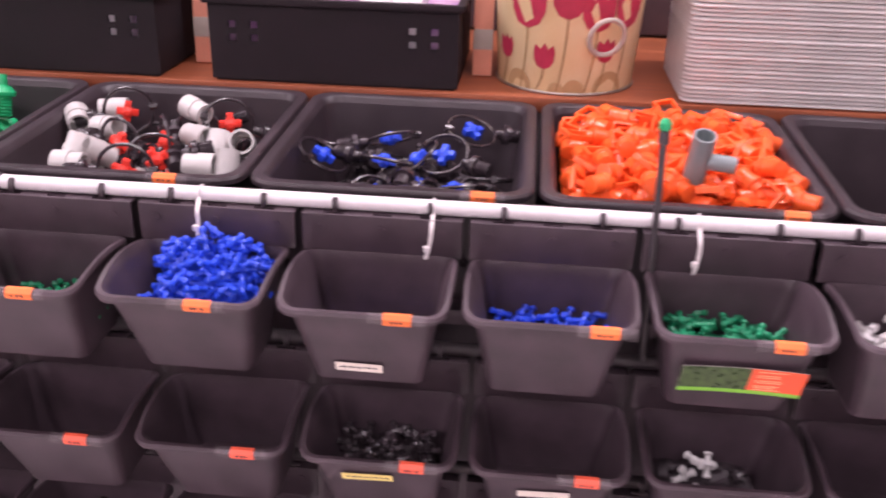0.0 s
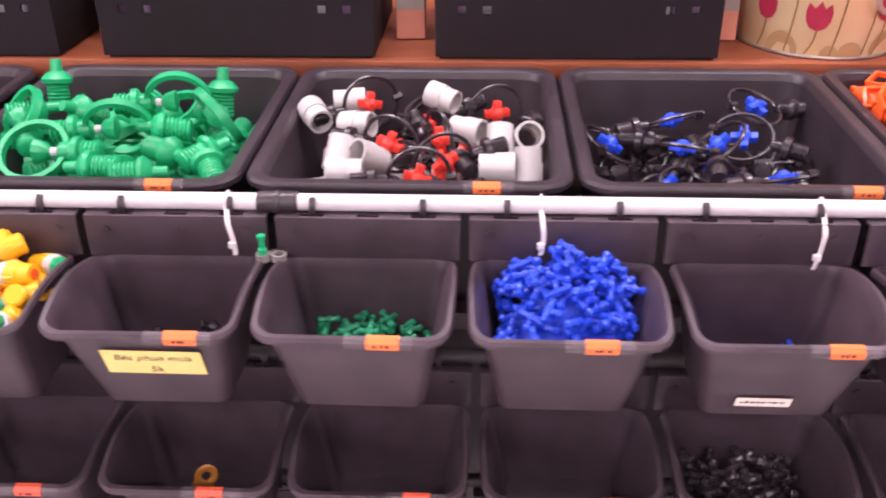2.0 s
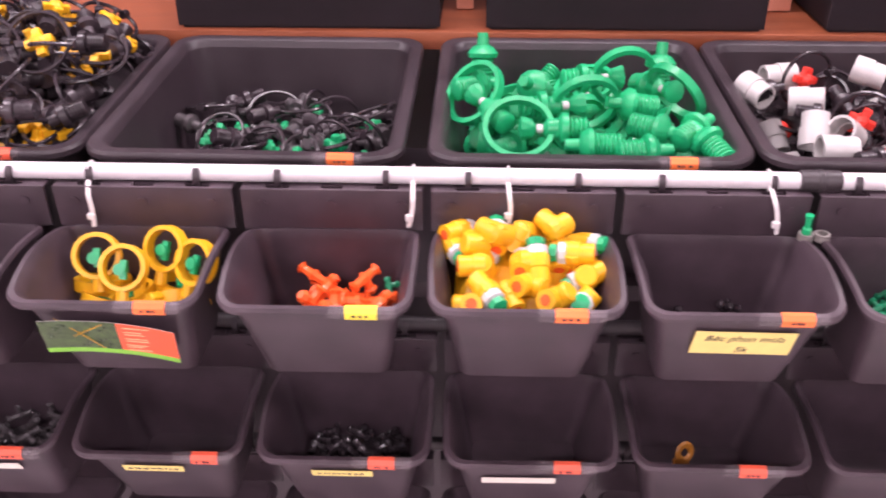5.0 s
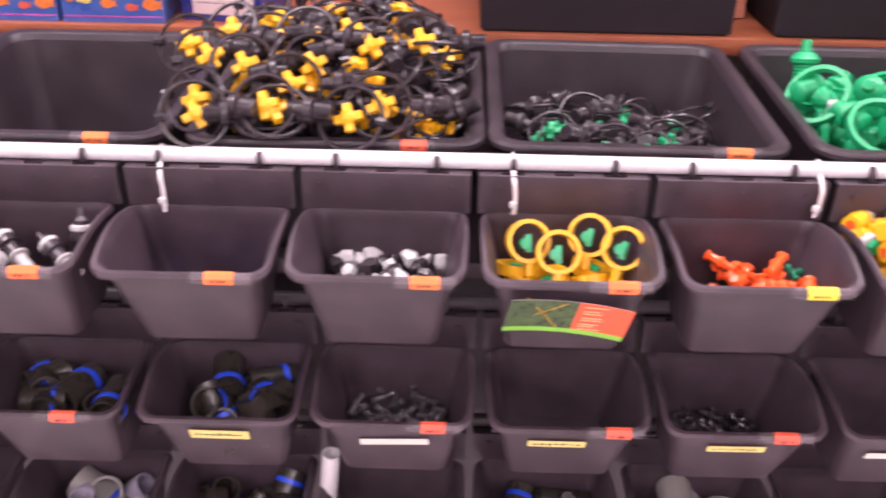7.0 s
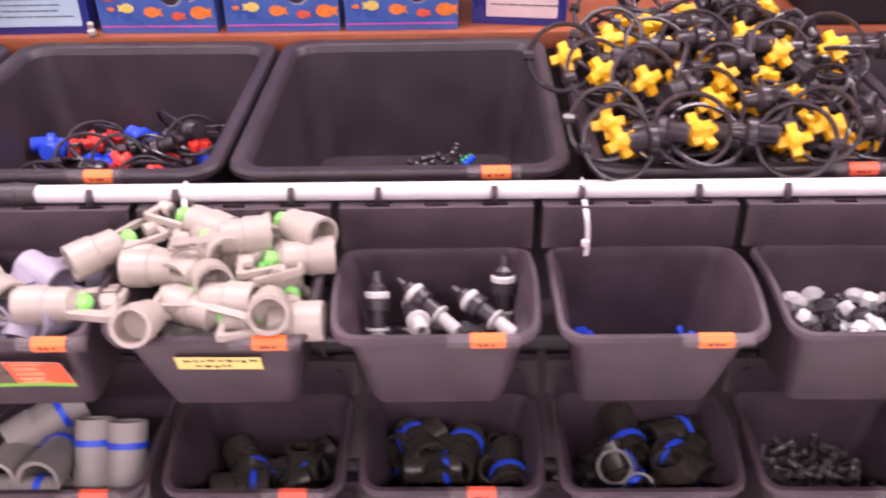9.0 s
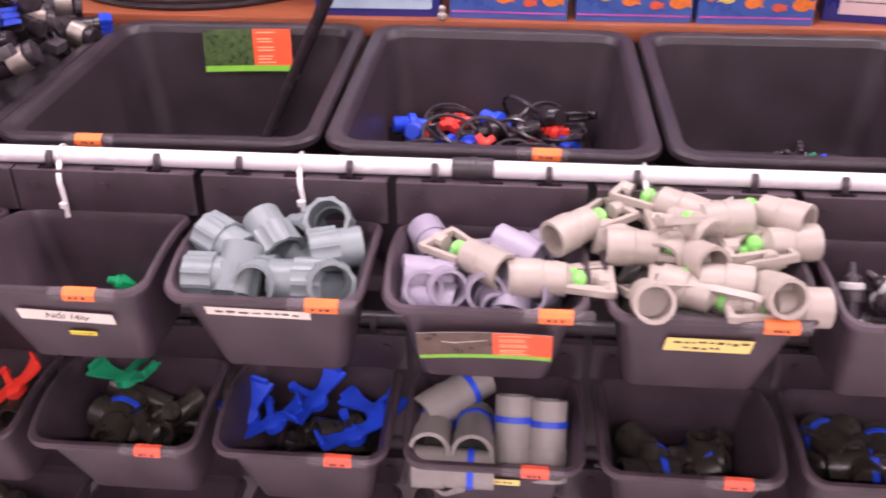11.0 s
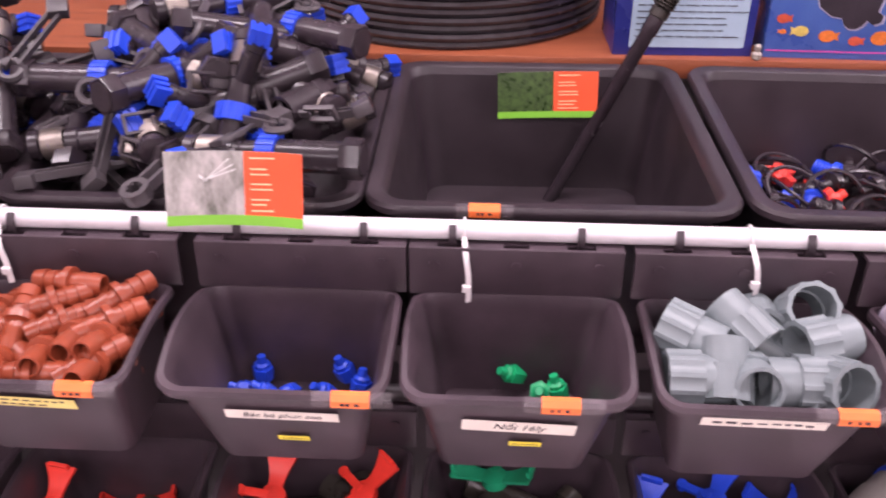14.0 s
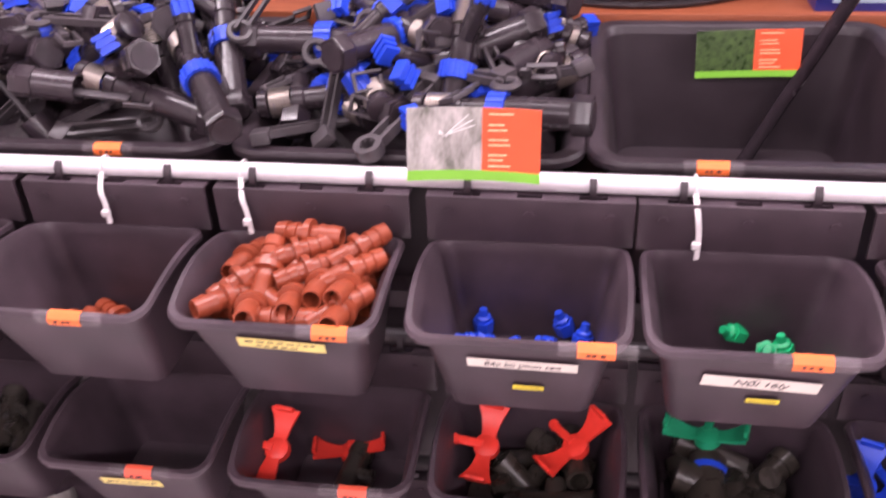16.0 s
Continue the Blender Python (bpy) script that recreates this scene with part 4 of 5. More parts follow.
lay("rotor_yellow", "yellow rotor sprinklers", [
    (-1.135, 0.949, 1.024, 170, 0, 35), (-1.090, 0.968, 1.035, 150, 0, 40), (-1.104, 0.916, 1.020, 205, 0, 40), (-1.063, 0.902, 1.016, 200, 0, 30), (-1.003, 0.962, 1.034, 170, 0, 45),
    (-0.985, 0.905, 1.017, 30, 0, 145), (-1.008, 0.871, 1.006, 190, 0, 35), (-0.952, 0.970, 1.036, 10, 0, 140), (-0.873, 0.953, 1.031, 180, 0, 40), (-1.105, 0.850, 0.996, 160, 0, 30),
    (-1.098, 0.820, 0.991, 200, 0, 30), (-1.030, 0.835, 0.996, 170, 0, 40), (-1.018, 0.836, 0.990, 10, 0, 120), (-0.939, 0.826, 0.988, -15, 0, 145), (-0.911, 0.841, 0.997, 185, 0, 35),
    (-1.042, 0.954, 1.031, 200, 0, 50), (-0.925, 0.942, 1.028, 20, 0, 140),
], 0.038)
lay("rotor_redplain", "red rotor sprinklers", [
    (-0.027, 1.045, 0.965, 20, 10), (0.121, 1.023, 0.963, 200, 20), (0.059, 0.958, 0.956, 120, 10), (0.005, 0.946, 0.955, 340, 0), (0.040, 0.873, 0.948, 10, 0),
    (0.067, 0.907, 0.951, 200, -10),
], 0.034)
lay("hoop_green", "green hoop sprinklers", [
    (-0.361, 0.899, 0.962, 180, 0, 55), (-0.289, 0.950, 0.969, 10, 0, 20), (-0.408, 0.973, 0.972, 120, 10, 40), (-0.241, 1.012, 0.978, 10, 0, 15), (-0.187, 0.979, 0.973, 300, 10, 30),
], 0.029)
lay("plug_green", "green hoop sprinklers", [
    (-0.399, 1.057, 0.984, 90, 75), (-0.196, 1.037, 0.981, 80, 75), (-0.343, 0.989, 0.974, 240, 30), (-0.220, 0.900, 0.962, 330, 0), (-0.181, 0.901, 0.962, 45, 10),
    (-0.288, 0.868, 0.958, 180, 0), (-0.237, 0.859, 0.956, 10, 0), (-0.239, 0.951, 0.969, 190, 10), (-0.171, 0.875, 0.959, 120, 20), (-0.405, 1.000, 0.970, 30, 0),
], 0)
lay("hoop_yellow", "yellow hoop sprinklers", [
    (-0.756, 0.739, 0.895, 100, 60), (-0.727, 0.725, 0.891, 90, 55), (-0.694, 0.749, 0.898, 70, 62), (-0.662, 0.733, 0.893, 60, 60),
], 0.012)
lay("yoke_cream", "cream yoke sprinklers", [
    (-1.534, 0.747, 0.934, 40, 5), (-1.479, 0.722, 0.925, 0, 0), (-1.446, 0.750, 0.935, 185, 5), (-1.386, 0.766, 0.941, 140, -5), (-1.447, 0.692, 0.915, 170, 0),
    (-1.391, 0.669, 0.907, 182, 0), (-1.490, 0.674, 0.909, 90, -25), (-1.394, 0.688, 0.913, 100, -20), (-1.472, 0.772, 0.943, 150, 5), (-1.387, 0.730, 0.928, 190, 0),
    (-1.555, 0.686, 0.913, 0, 0),
], 0)
lay("yoke_cream", "mixed sockets", [
    (-1.636, 0.713, 0.917, 140, 0), (-1.560, 0.691, 0.911, 5, 0),
], 0)
lay("barb_terra", "barbed joints", [
    (-2.360, 0.717, 0.911, 90, 25), (-2.334, 0.755, 0.922, -5, 0), (-2.340, 0.736, 0.916, 30, 5), (-2.326, 0.718, 0.911, 35, 5), (-2.290, 0.743, 0.918, 45, 10),
    (-2.312, 0.704, 0.907, 270, 10), (-2.290, 0.719, 0.912, 40, 5), (-2.363, 0.679, 0.900, 280, 15), (-2.385, 0.686, 0.902, 230, 5), (-2.331, 0.688, 0.903, 275, 15),
    (-2.292, 0.682, 0.901, 40, 10), (-2.290, 0.678, 0.900, 265, 15), (-2.332, 0.669, 0.898, 5, 0), (-2.379, 0.704, 0.907, 50, 10), (-2.290, 0.702, 0.907, 260, 15),
], 0)
lay("impact", "impact sprinklers", [
    (-2.190, 0.842, 0.998, 170, -3, 0), (-2.458, 0.942, 1.025, 110, 35, 0), (-2.353, 0.940, 1.024, 0, 0, 60), (-2.317, 1.049, 1.048, 180, 0, 200), (-2.464, 0.878, 1.011, 125, 15, 90),
    (-2.201, 1.037, 1.046, 150, 0, 0), (-2.226, 0.898, 1.015, 80, 50, 120),
], -0.01)

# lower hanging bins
# near-black base of packed goods also paints the shade inside these bins
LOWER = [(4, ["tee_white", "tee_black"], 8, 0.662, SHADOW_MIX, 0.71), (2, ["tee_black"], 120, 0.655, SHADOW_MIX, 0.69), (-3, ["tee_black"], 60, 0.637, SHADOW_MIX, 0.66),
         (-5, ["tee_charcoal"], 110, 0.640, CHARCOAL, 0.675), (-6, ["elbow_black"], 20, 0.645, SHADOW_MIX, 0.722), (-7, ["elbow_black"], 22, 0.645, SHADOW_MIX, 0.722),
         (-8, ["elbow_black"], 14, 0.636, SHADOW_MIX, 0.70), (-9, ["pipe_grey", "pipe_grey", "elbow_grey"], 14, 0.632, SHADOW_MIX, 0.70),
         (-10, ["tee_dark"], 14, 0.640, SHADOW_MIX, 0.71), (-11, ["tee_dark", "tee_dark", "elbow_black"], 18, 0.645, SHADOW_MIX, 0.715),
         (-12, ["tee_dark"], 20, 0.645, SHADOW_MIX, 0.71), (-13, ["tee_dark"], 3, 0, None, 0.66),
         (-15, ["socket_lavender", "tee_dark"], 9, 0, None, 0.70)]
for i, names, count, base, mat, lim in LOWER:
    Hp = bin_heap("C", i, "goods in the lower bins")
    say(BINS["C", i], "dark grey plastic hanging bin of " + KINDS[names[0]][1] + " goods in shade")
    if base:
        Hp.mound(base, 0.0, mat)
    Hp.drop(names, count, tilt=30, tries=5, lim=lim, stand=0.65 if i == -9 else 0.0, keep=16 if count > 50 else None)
for i in range(-16, 6):
    if i % 3 != 1:
        Hp = bin_heap("D", i, "goods in the lowest bins")
        say(BINS["D", i], "dark grey plastic hanging bin with pipe fittings")
        Hp.mound(0.475, 0.0, PVC_D if i % 2 else SHADOW_MIX)
        Hp.drop(["elbow_grey", "socket_lavender"] if i % 2 else ["elbow_black", "tee_dark"], 8, tilt=30, tries=4, lim=0.545)

lay("rotor_blue", "blue rotor sprinklers", [
    (0.325, 1.063, 0.941, 20, 5, 60), (0.436, 1.102, 0.945, 200, 10, 70), (0.327, 0.999, 0.933, 340, 0, 65), (0.404, 1.023, 0.936, 150, 5, 60), (0.422, 0.933, 0.925, 20, 0, 65),
    (0.369, 1.005, 0.934, 80, 10, 50), (0.249, 1.006, 0.934, 250, 10, 60),
], 0.034)
lay("mist_nozzle", "mist nozzles", [
    (-1.311, 0.722, 0.883, 90, 60), (-1.271, 0.727, 0.885, 140, 20), (-1.223, 0.722, 0.882, 140, 15), (-1.278, 0.722, 0.878, 100, -10), (-1.202, 0.739, 0.888, 90, 70),
], -0.012)
lay("knob_blue", "blue nozzles", [
    (-2.192, 0.771, 0.830, 0, 0), (-2.123, 0.775, 0.830, 20, 20), (-2.105, 0.756, 0.830, 60, -15), (-2.184, 0.740, 0.830, 0, 50), (-2.163, 0.738, 0.830, 80, 60),
    (-2.135, 0.742, 0.830, 30, 40), (-2.201, 0.741, 0.830, 0, 70),
], 0)
lay("knob_green", "last green nozzles", [
    (-1.980, 0.776, 0.830, 30, 60), (-1.942, 0.759, 0.830, 0, 15), (-1.956, 0.753, 0.830, 80, 50),
], 0)
lay("handle_red", "goods in the lower bins", [
    (-2.384, 0.723, 0.702, 80, 30), (-2.188, 0.742, 0.708, 80, 27), (-2.107, 0.749, 0.710, 40, 24),
], 0)
lay("handle_red", "goods in the lower bins", [
    (-2.332, 0.783, 0.646, 10, 6),
], 0)
lay("handle_green", "goods in the lower bins", [
    (-1.990, 0.763, 0.721, -15, 10),
], 0)
lay("handle_blue", "goods in the lower bins", [
    (-1.859, 0.739, 0.699, 70, 21), (-1.831, 0.734, 0.697, 20, 21), (-1.793, 0.762, 0.705, 60, 14), (-1.729, 0.753, 0.703, -30, 14), (-1.747, 0.725, 0.695, 30, 7),
], 0)
lay("pipe_grey", "goods in the lower bins", [
    (-1.668, 0.714, 0.714, 90, -15), (-1.628, 0.714, 0.714, 90, -15), (-1.649, 0.754, 0.727, 40, 10), (-1.590, 0.716, 0.715, 90, 55), (-1.558, 0.713, 0.714, 90, 55),
    (-1.644, 0.679, 0.703, 0, 0),
], 0)

# amber tag in a lower bin
b = B()
softbox(b, (0, 0, 0.013), (0.021, 0.003, 0.026), 0.0008)
ring(b, 0.0085, 0.0040, (0.004, 0, 0.031), Y, 16, 6, 0.6)
thing("plastic_tag", b, TAG_M, "amber plastic tag with a round hole", "tag", at=pose(-0.184, RY - 0.062, RZ - 0.18 - 0.1445, -20, 12, 25))

# one socket hangs from a cable tie
put("socket_grey", pose(-1.791, 0.757, 0.903, 0, 14, 82), "grey pipe sockets")


# ---- stickers, notes and cards on the containers ----
def strip(bm, x0, x1, path, th=0.0003):
    """A thin bent strip from x0 to x1 along a path of (y, z) points, raised by th."""
    n = len(path)
    nor = []
    for k in range(n):
        a, c = path[max(0, k - 1)], path[min(n - 1, k + 1)]
        d = Vector((c[0] - a[0], c[1] - a[1])).normalized()
        nor.append((d.y, -d.x))
    up = [[bm.verts.new((x, p[0] + q[0] * th, p[1] + q[1] * th)) for p, q in zip(path, nor)] for x in (x0, x1)]
    dn = [[bm.verts.new((x, p[0], p[1])) for p in path] for x in (x0, x1)]
    for k in range(n - 1):
        bm.faces.new((up[0][k], up[1][k], up[1][k + 1], up[0][k + 1]))
        bm.faces.new((dn[0][k], dn[0][k + 1], dn[1][k + 1], dn[1][k]))
        bm.faces.new((up[0][k], up[0][k + 1], dn[0][k + 1], dn[0][k]))
        bm.faces.new((up[1][k], dn[1][k], dn[1][k + 1], up[1][k + 1]))
    bm.faces.new((up[0][0], dn[0][0], dn[1][0], up[1][0]))
    bm.faces.new((up[0][-1], up[1][-1], dn[1][-1], dn[0][-1]))
    return bm


def rim_path(y, z, off):
    """Over the front rim: from its top, round the edge and down."""
    return [(y + 0.0055, z + 0.0005 + off), (y + 0.0010, z + 0.0004 + off), (y - 0.0008 - off, z - 0.0018), (y - 0.0010 - off, z - 0.0050), (y + 0.0006 - off, z - 0.0082)]


def sticker(ob, x, mat, y=-0.154, z=-0.0495, w=0.027, label="orange price sticker", tape=0.056):
    off = random.uniform(-0.004, 0.004)
    part("tape", strip(B(), x - tape / 2 + off, x + tape / 2 + off, rim_path(y, z, 0.0007)), TAPE, ob, "clear adhesive tape").visible_shadow = False
    s = part("price_sticker", strip(B(), x - w / 2, x + w / 2, rim_path(y, z, 0.0013)), mat, ob, label)
    b = B()
    for k in range(3):
        xx = x - 0.007 + 0.005 * k + random.uniform(-0.001, 0.001)
        strip(b, xx, xx + random.uniform(0.002, 0.0035), [(y - 0.0029, z - 0.0028), (y - 0.0031, z - 0.0048)], 0.0002)
    part("price_print", b, INK, s)


# offset of each price sticker on the upper bins
for i, x in {5: .04, 4: .037, 3: .050, 2: .036, 1: .024, 0: .028, -1: .040, -2: .036, -3: .041, -4: .044, -5: .046, -6: .038, -7: .041, -8: .050, -9: .056, -10: .051,
             -11: .029, -12: .061, -13: .049, -14: .018, -15: .04, -16: .04}.items():
    if i == -3:
        sticker(BINS["B", i], x, STICK_Y, label="yellow price sticker")
    else:
        sticker(BINS["B", i], min(x, 0.058), STICK_O)
for i in range(-16, 6):
    x = {-1: .026, -2: .033, -3: .038, -4: .049, -5: .043, -7: .027, -13: .034, -14: .020}.get(i, 0.038)
    if i not in (-6, 4):
        sticker(BINS["C", i], x, STICK_R, w=0.025, label="red price sticker")
for i, x in {2: .11, 1: .104, 0: .076, -1: .087, -2: .10, -3: .085, -4: .09, -5: .052, -6: -.058, -7: .10, -8: .06}.items():
    sticker(TRAYS[i], x, STICK_R if i in (-3, -7) else STICK_O, y=-0.178, z=0.0, w=0.026, tape=0.048)

# the front wall of a hanging bin, as a frame: x across, y up the wall, z out of it
SLOPE = math.degrees(math.atan2(0.035, 0.088))


def on_front(x, down, out=0.0008, turn=0.0):
    a = radians(SLOPE)
    y0, z0 = -0.1445, -0.060
    p = Vector((x, y0 + down * math.sin(a), z0 - down * math.cos(a))) + Vector((0, -math.cos(a), -math.sin(a))) * out
    right, up, n = Vector((1, 0, 0)), Vector((0, -math.sin(a), math.cos(a))), Vector((0, -math.cos(a), -math.sin(a)))
    m = Matrix((right, up, n)).transposed().to_4x4()
    m.translation = p
    return m @ pose(0, 0, 0, 0, 0, turn)


def sheet(w, h, bend=0.0, th=0.0004, nx=10):
    """A thin paper sheet, its face towards +z, bent about its upright axis."""
    bm, cols = B(), []
    for i in range(nx + 1):
        x = -w / 2 + w * i / nx
        dz = bend * (2 * x / w) ** 2
        cols.append([bm.verts.new((x, y, dz + z)) for y, z in ((-h / 2, 0), (h / 2, 0), (h / 2, th), (-h / 2, th))])
    for a, c in zip(cols, cols[1:]):
        for k in range(4):
            bm.faces.new((a[k], c[k], c[(k + 1) % 4], a[(k + 1) % 4]))
    bm.faces.new(cols[0])
    bm.faces.new(cols[-1])
    return bm


def lettering(words, size, parent, m, mat=INK, name="lettering"):
    cu = bpy.data.curves.new("letters", "FONT")
    cu.body, cu.size, cu.align_x, cu.align_y, cu.extrude, cu.shear = words, size, "CENTER", "CENTER", 0.00012, 0.25
    tmp = new("letters", cu)
    me = bpy.data.meshes.new_from_object(tmp.evaluated_get(bpy.context.evaluated_depsgraph_get()))
    bpy.data.objects.remove(tmp)
    bpy.data.curves.remove(cu)
    me.materials.append(mat)
    ob = part(name, me, None, parent)
    ob.matrix_basis = m
    return ob


def scribble(w, h, lines=1, z=0.0006):
    """Bars for handwriting that cannot be read."""
    bm = B()
    for k in range(lines):
        y = h * (0.0 if lines == 1 else 0.22 - 0.44 * k)
        x = -w * 0.42 + (0.12 * w if k else 0)
        while x < w * (0.36 if k == 0 else 0.1):
            d = random.uniform(0.05, 0.12) * w
            box(bm, (x + d / 2, y + random.uniform(-0.05, 0.05) * h, z), (d * 0.8, h * (0.22 if lines == 1 else 0.16) * random.uniform(0.6, 1.2), 0.0002))
            x += d + 0.015 * w
    return bm


def note(row, i, x, down, w, h, mat, words=None, turn=0.0, lines=1, label="handwritten paper label"):
    ob = BINS[row, i]
    s = part("label", sheet(w, h), mat, ob, label)
    s.matrix_basis = on_front(x, down, 0.0010, turn)
    if words:
        for k, wd in enumerate(words):
            lettering(wd, h * (0.72 if len(words) == 1 else 0.34), s, pose(0, h * (0 if len(words) == 1 else 0.2 - 0.5 * k), 0.0006))
    elif lines:
        part("writing", scribble(w, h, lines), INK, s)


YN, WN = "yellow handwritten paper label", "white handwritten paper label"
note("B", -1, 0.006, 0.032, 0.086, 0.034, NOTE_Y, ("Béc phun mưa", "5k"), -0.8, label=YN)
note("B", 2, -0.008, 0.076, 0.048, 0.013, NOTE_W, None, -1, label=WN)
note("B", -8, 0.002, 0.027, 0.070, 0.019, NOTE_Y, None, -1, 2, label=YN)
note("B", -10, -0.006, 0.010, 0.088, 0.011, NOTE_W, None, -1, label=WN)
note("B", -11, 0.002, 0.030, 0.083, 0.015, NOTE_W, ("Nối 16ly",), -3, label=WN)
note("B", -12, 0.004, 0.024, 0.083, 0.012, NOTE_W, ("Béc bù phun cao",), -1, label=WN)
note("B", -13, 0.004, 0.018, 0.070, 0.013, NOTE_Y, None, -3, 2, label=YN)
for i in (-11, -12):
    note("B", i, 0.008, 0.056 if i == -11 else 0.060, 0.024, 0.006, STICK_Y, None, -1, label="small yellow sticker")
for i, w, mat in ((-2, 0.072, NOTE_W), (-3, 0.060, NOTE_Y), (-4, 0.060, NOTE_Y), (-5, 0.072, NOTE_W), (-6, 0.062, NOTE_Y), (-14, 0.060, NOTE_Y), (2, 0.055, NOTE_Y), (3, 0.055, NOTE_W), (-9, 0.06, NOTE_Y)):
    note("C", i, random.uniform(-0.012, 0.004), 0.024 + (0.006 if mat is NOTE_W else 0), w, 0.012 if i != -6 else 0.017, mat, None, random.uniform(-1, 4), 0 if mat is NOTE_W else 1, label=YN if mat is NOTE_Y else WN)

# printed cards: a photograph, an orange panel with lines of print, and a green strip
PHOTO_G = material("photo_foliage", (0.012, 0.028, 0.008), 0.3, 0.3, 130, 0.0, col2=(0.085, 0.15, 0.04), fine=500)
PHOTO_S = material("photo_spray", (0.10, 0.11, 0.08), 0.3, 0.3, 45, 0.0, col2=(0.62, 0.58, 0.56), fine=260, stretch=(1.6, 0.7, 1))
PHOTO_B = material("photo_soil", (0.05, 0.03, 0.02), 0.3, 0.3, 60, 0.0, col2=(0.16, 0.10, 0.07), fine=300)
CARD_O = material("card_orange", (0.88, 0.105, 0.035), 0.35, 0.05, 30, 0.0)
CARD_G = material("card_green", (0.22, 0.55, 0.05), 0.35, 0.05, 30, 0.0)
CARD_B = material("card_back", (0.65, 0.62, 0.6), 0.5)
CARD_T = material("card_print", (0.95, 0.62, 0.35), 0.5)
SPRAYW = material("spray_print", (0.75, 0.74, 0.72), 0.4)


def card(m, w, h, photo, label, bend=0.003, motif=None):
    c = thing("info_card", sheet(w, h, bend), CARD_B, label, "card", "printed cards", at=m)

    def patch(name, x0, x1, y0, y1, mat, lab=""):
        bm, cols, n = B(), [], 6
        for i in range(n + 1):
            x = x0 + (x1 - x0) * i / n
            z = bend * (2 * x / w) ** 2 + 0.00055
            cols.append([bm.verts.new((x, y0, z)), bm.verts.new((x, y1, z)), bm.verts.new((x, y1, z + 0.0001)), bm.verts.new((x, y0, z + 0.0001))])
        for a, d in zip(cols, cols[1:]):
            for k in range(4):
                bm.faces.new((a[k], d[k], d[(k + 1) % 4], a[(k + 1) % 4]))
        bm.faces.new(cols[0])
        bm.faces.new(cols[-1])
        return part(name, bm, mat, c, lab)

    xm = w * 0.06
    patch("photo", -w / 2, xm, -h / 2 + h * 0.14, h / 2, photo, "small garden photograph")
    panel = patch("panel", xm, w / 2, -h / 2 + h * 0.14, h / 2, CARD_O, "orange panel with lines of print")
    patch("strip", -w / 2, w / 2, -h / 2, -h / 2 + h * 0.14, CARD_G, "bright green strip")
    t = B()
    for k, (ln, yy) in enumerate(((0.34, 0.42), (0.20, 0.27), (0.24, 0.20), (0.27, 0.07), (0.29, 0.0), (0.24, -0.14), (0.18, -0.21), (0.3, -0.29))):
        xx = xm + w * 0.05 + ln * w / 2
        z = bend * (2 * xx / w) ** 2 + 0.0009
        box(t, (xx, h * yy, z), (ln * w, h * 0.020, 0.0002))
    part("print", t, CARD_T, panel)
    if motif:
        for a in motif[1]:
            b = B()
            box(b, (0.0, 0, 0), (w * 0.26, h * 0.016, 0.0002), pose(-w * 0.22 + w * 0.11 * math.cos(radians(a)), h * 0.12 + w * 0.11 * math.sin(radians(a)), bend * 0.25 + 0.0009, 0, 0, a))
            part("motif_stroke", b, motif[0], c)
    return c


def upright(x, y, z, lean, yaw=0.0, roll=0.0):
    """A sheet facing the aisle, leaning back by lean degrees."""
    return pose(x, y, z, 90 - lean, 0, yaw) @ pose(0, 0, 0, 0, 0, roll)


def over_bin(i, x, down, turn, out):
    return BINS["B", i].matrix_world @ on_front(x, down, out, turn)


bpy.context.view_layer.update()
card(over_bin(4, 0.006, 0.047, 0, 0.003), 0.116, 0.040, PHOTO_G, "glossy garden sprinkler card taped on a bin", 0.002)
card(over_bin(-4, -0.002, 0.036, -7, 0.006), 0.116, 0.050, PHOTO_G, "glossy yellow sprinkler card hung on a bin", 0.005, (YELLOW, (40, 130, 220, 310)))
card(over_bin(-9, 0.0, 0.038, 2, 0.004), 0.112, 0.040, PHOTO_B, "glossy drip card taped on a bin", 0.002, (SPRAYW, (10, 170)))
card(upright(-2.197, 0.776, 0.999, 14, 3, -1), 0.104, 0.058, PHOTO_S, "glossy spray sprinkler card standing before a tray", 0.009, (SPRAYW, (20, 30, 42, 140, 152, 163)))
card(upright(-1.938, 1.138, 0.945, 10, 0, 2), 0.112, 0.052, PHOTO_G, "glossy garden card standing inside an empty tray", 0.003)


# ---- cable ties round the pipe ----
def cable_tie(x, ln, swing, lean):
    t = thing("cable_tie", None, None, "white nylon cable tie knotted round the pipe", "cable tie", "cable ties", at=pose(x, RY, RZ))
    b = B()
    ring(b, 0.0096, 0.0012, (0, 0, 0), X, 20, 6)
    part("loop", b, TIE, t)
    b, prev, n = B(), None, 10
    for k in range(n + 1):
        u = k / n
        c = Vector((swing * u + 0.002 * math.sin(3 * u), -0.0095 - 0.0125 * min(1.0, 4 * u) - lean * u, -0.001 - ln * u - 0.002 * min(1.0, 4 * u)))
        tw = 0.5 * u
        d = Vector((math.cos(tw), math.sin(tw), 0)) * 0.0022
        e = Vector((-math.sin(tw), math.cos(tw), 0)) * 0.0007
        cur = [b.verts.new(c + d + e), b.verts.new(c - d + e), b.verts.new(c - d - e), b.verts.new(c + d - e)]
        if prev:
            for q in range(4):
                b.faces.new((prev[q], cur[q], cur[(q + 1) % 4], prev[(q + 1) % 4]))
        else:
            b.faces.new(cur)
        prev = cur
    b.faces.new(prev)
    part("tail", b, TIE, t)
    h = B()
    softbox(h, (swing * 0.75, -0.0225 - lean * 0.75, -0.003 - ln * 0.75), (0.007, 0.005, 0.006), 0.001)
    part("head", h, TIE, t)


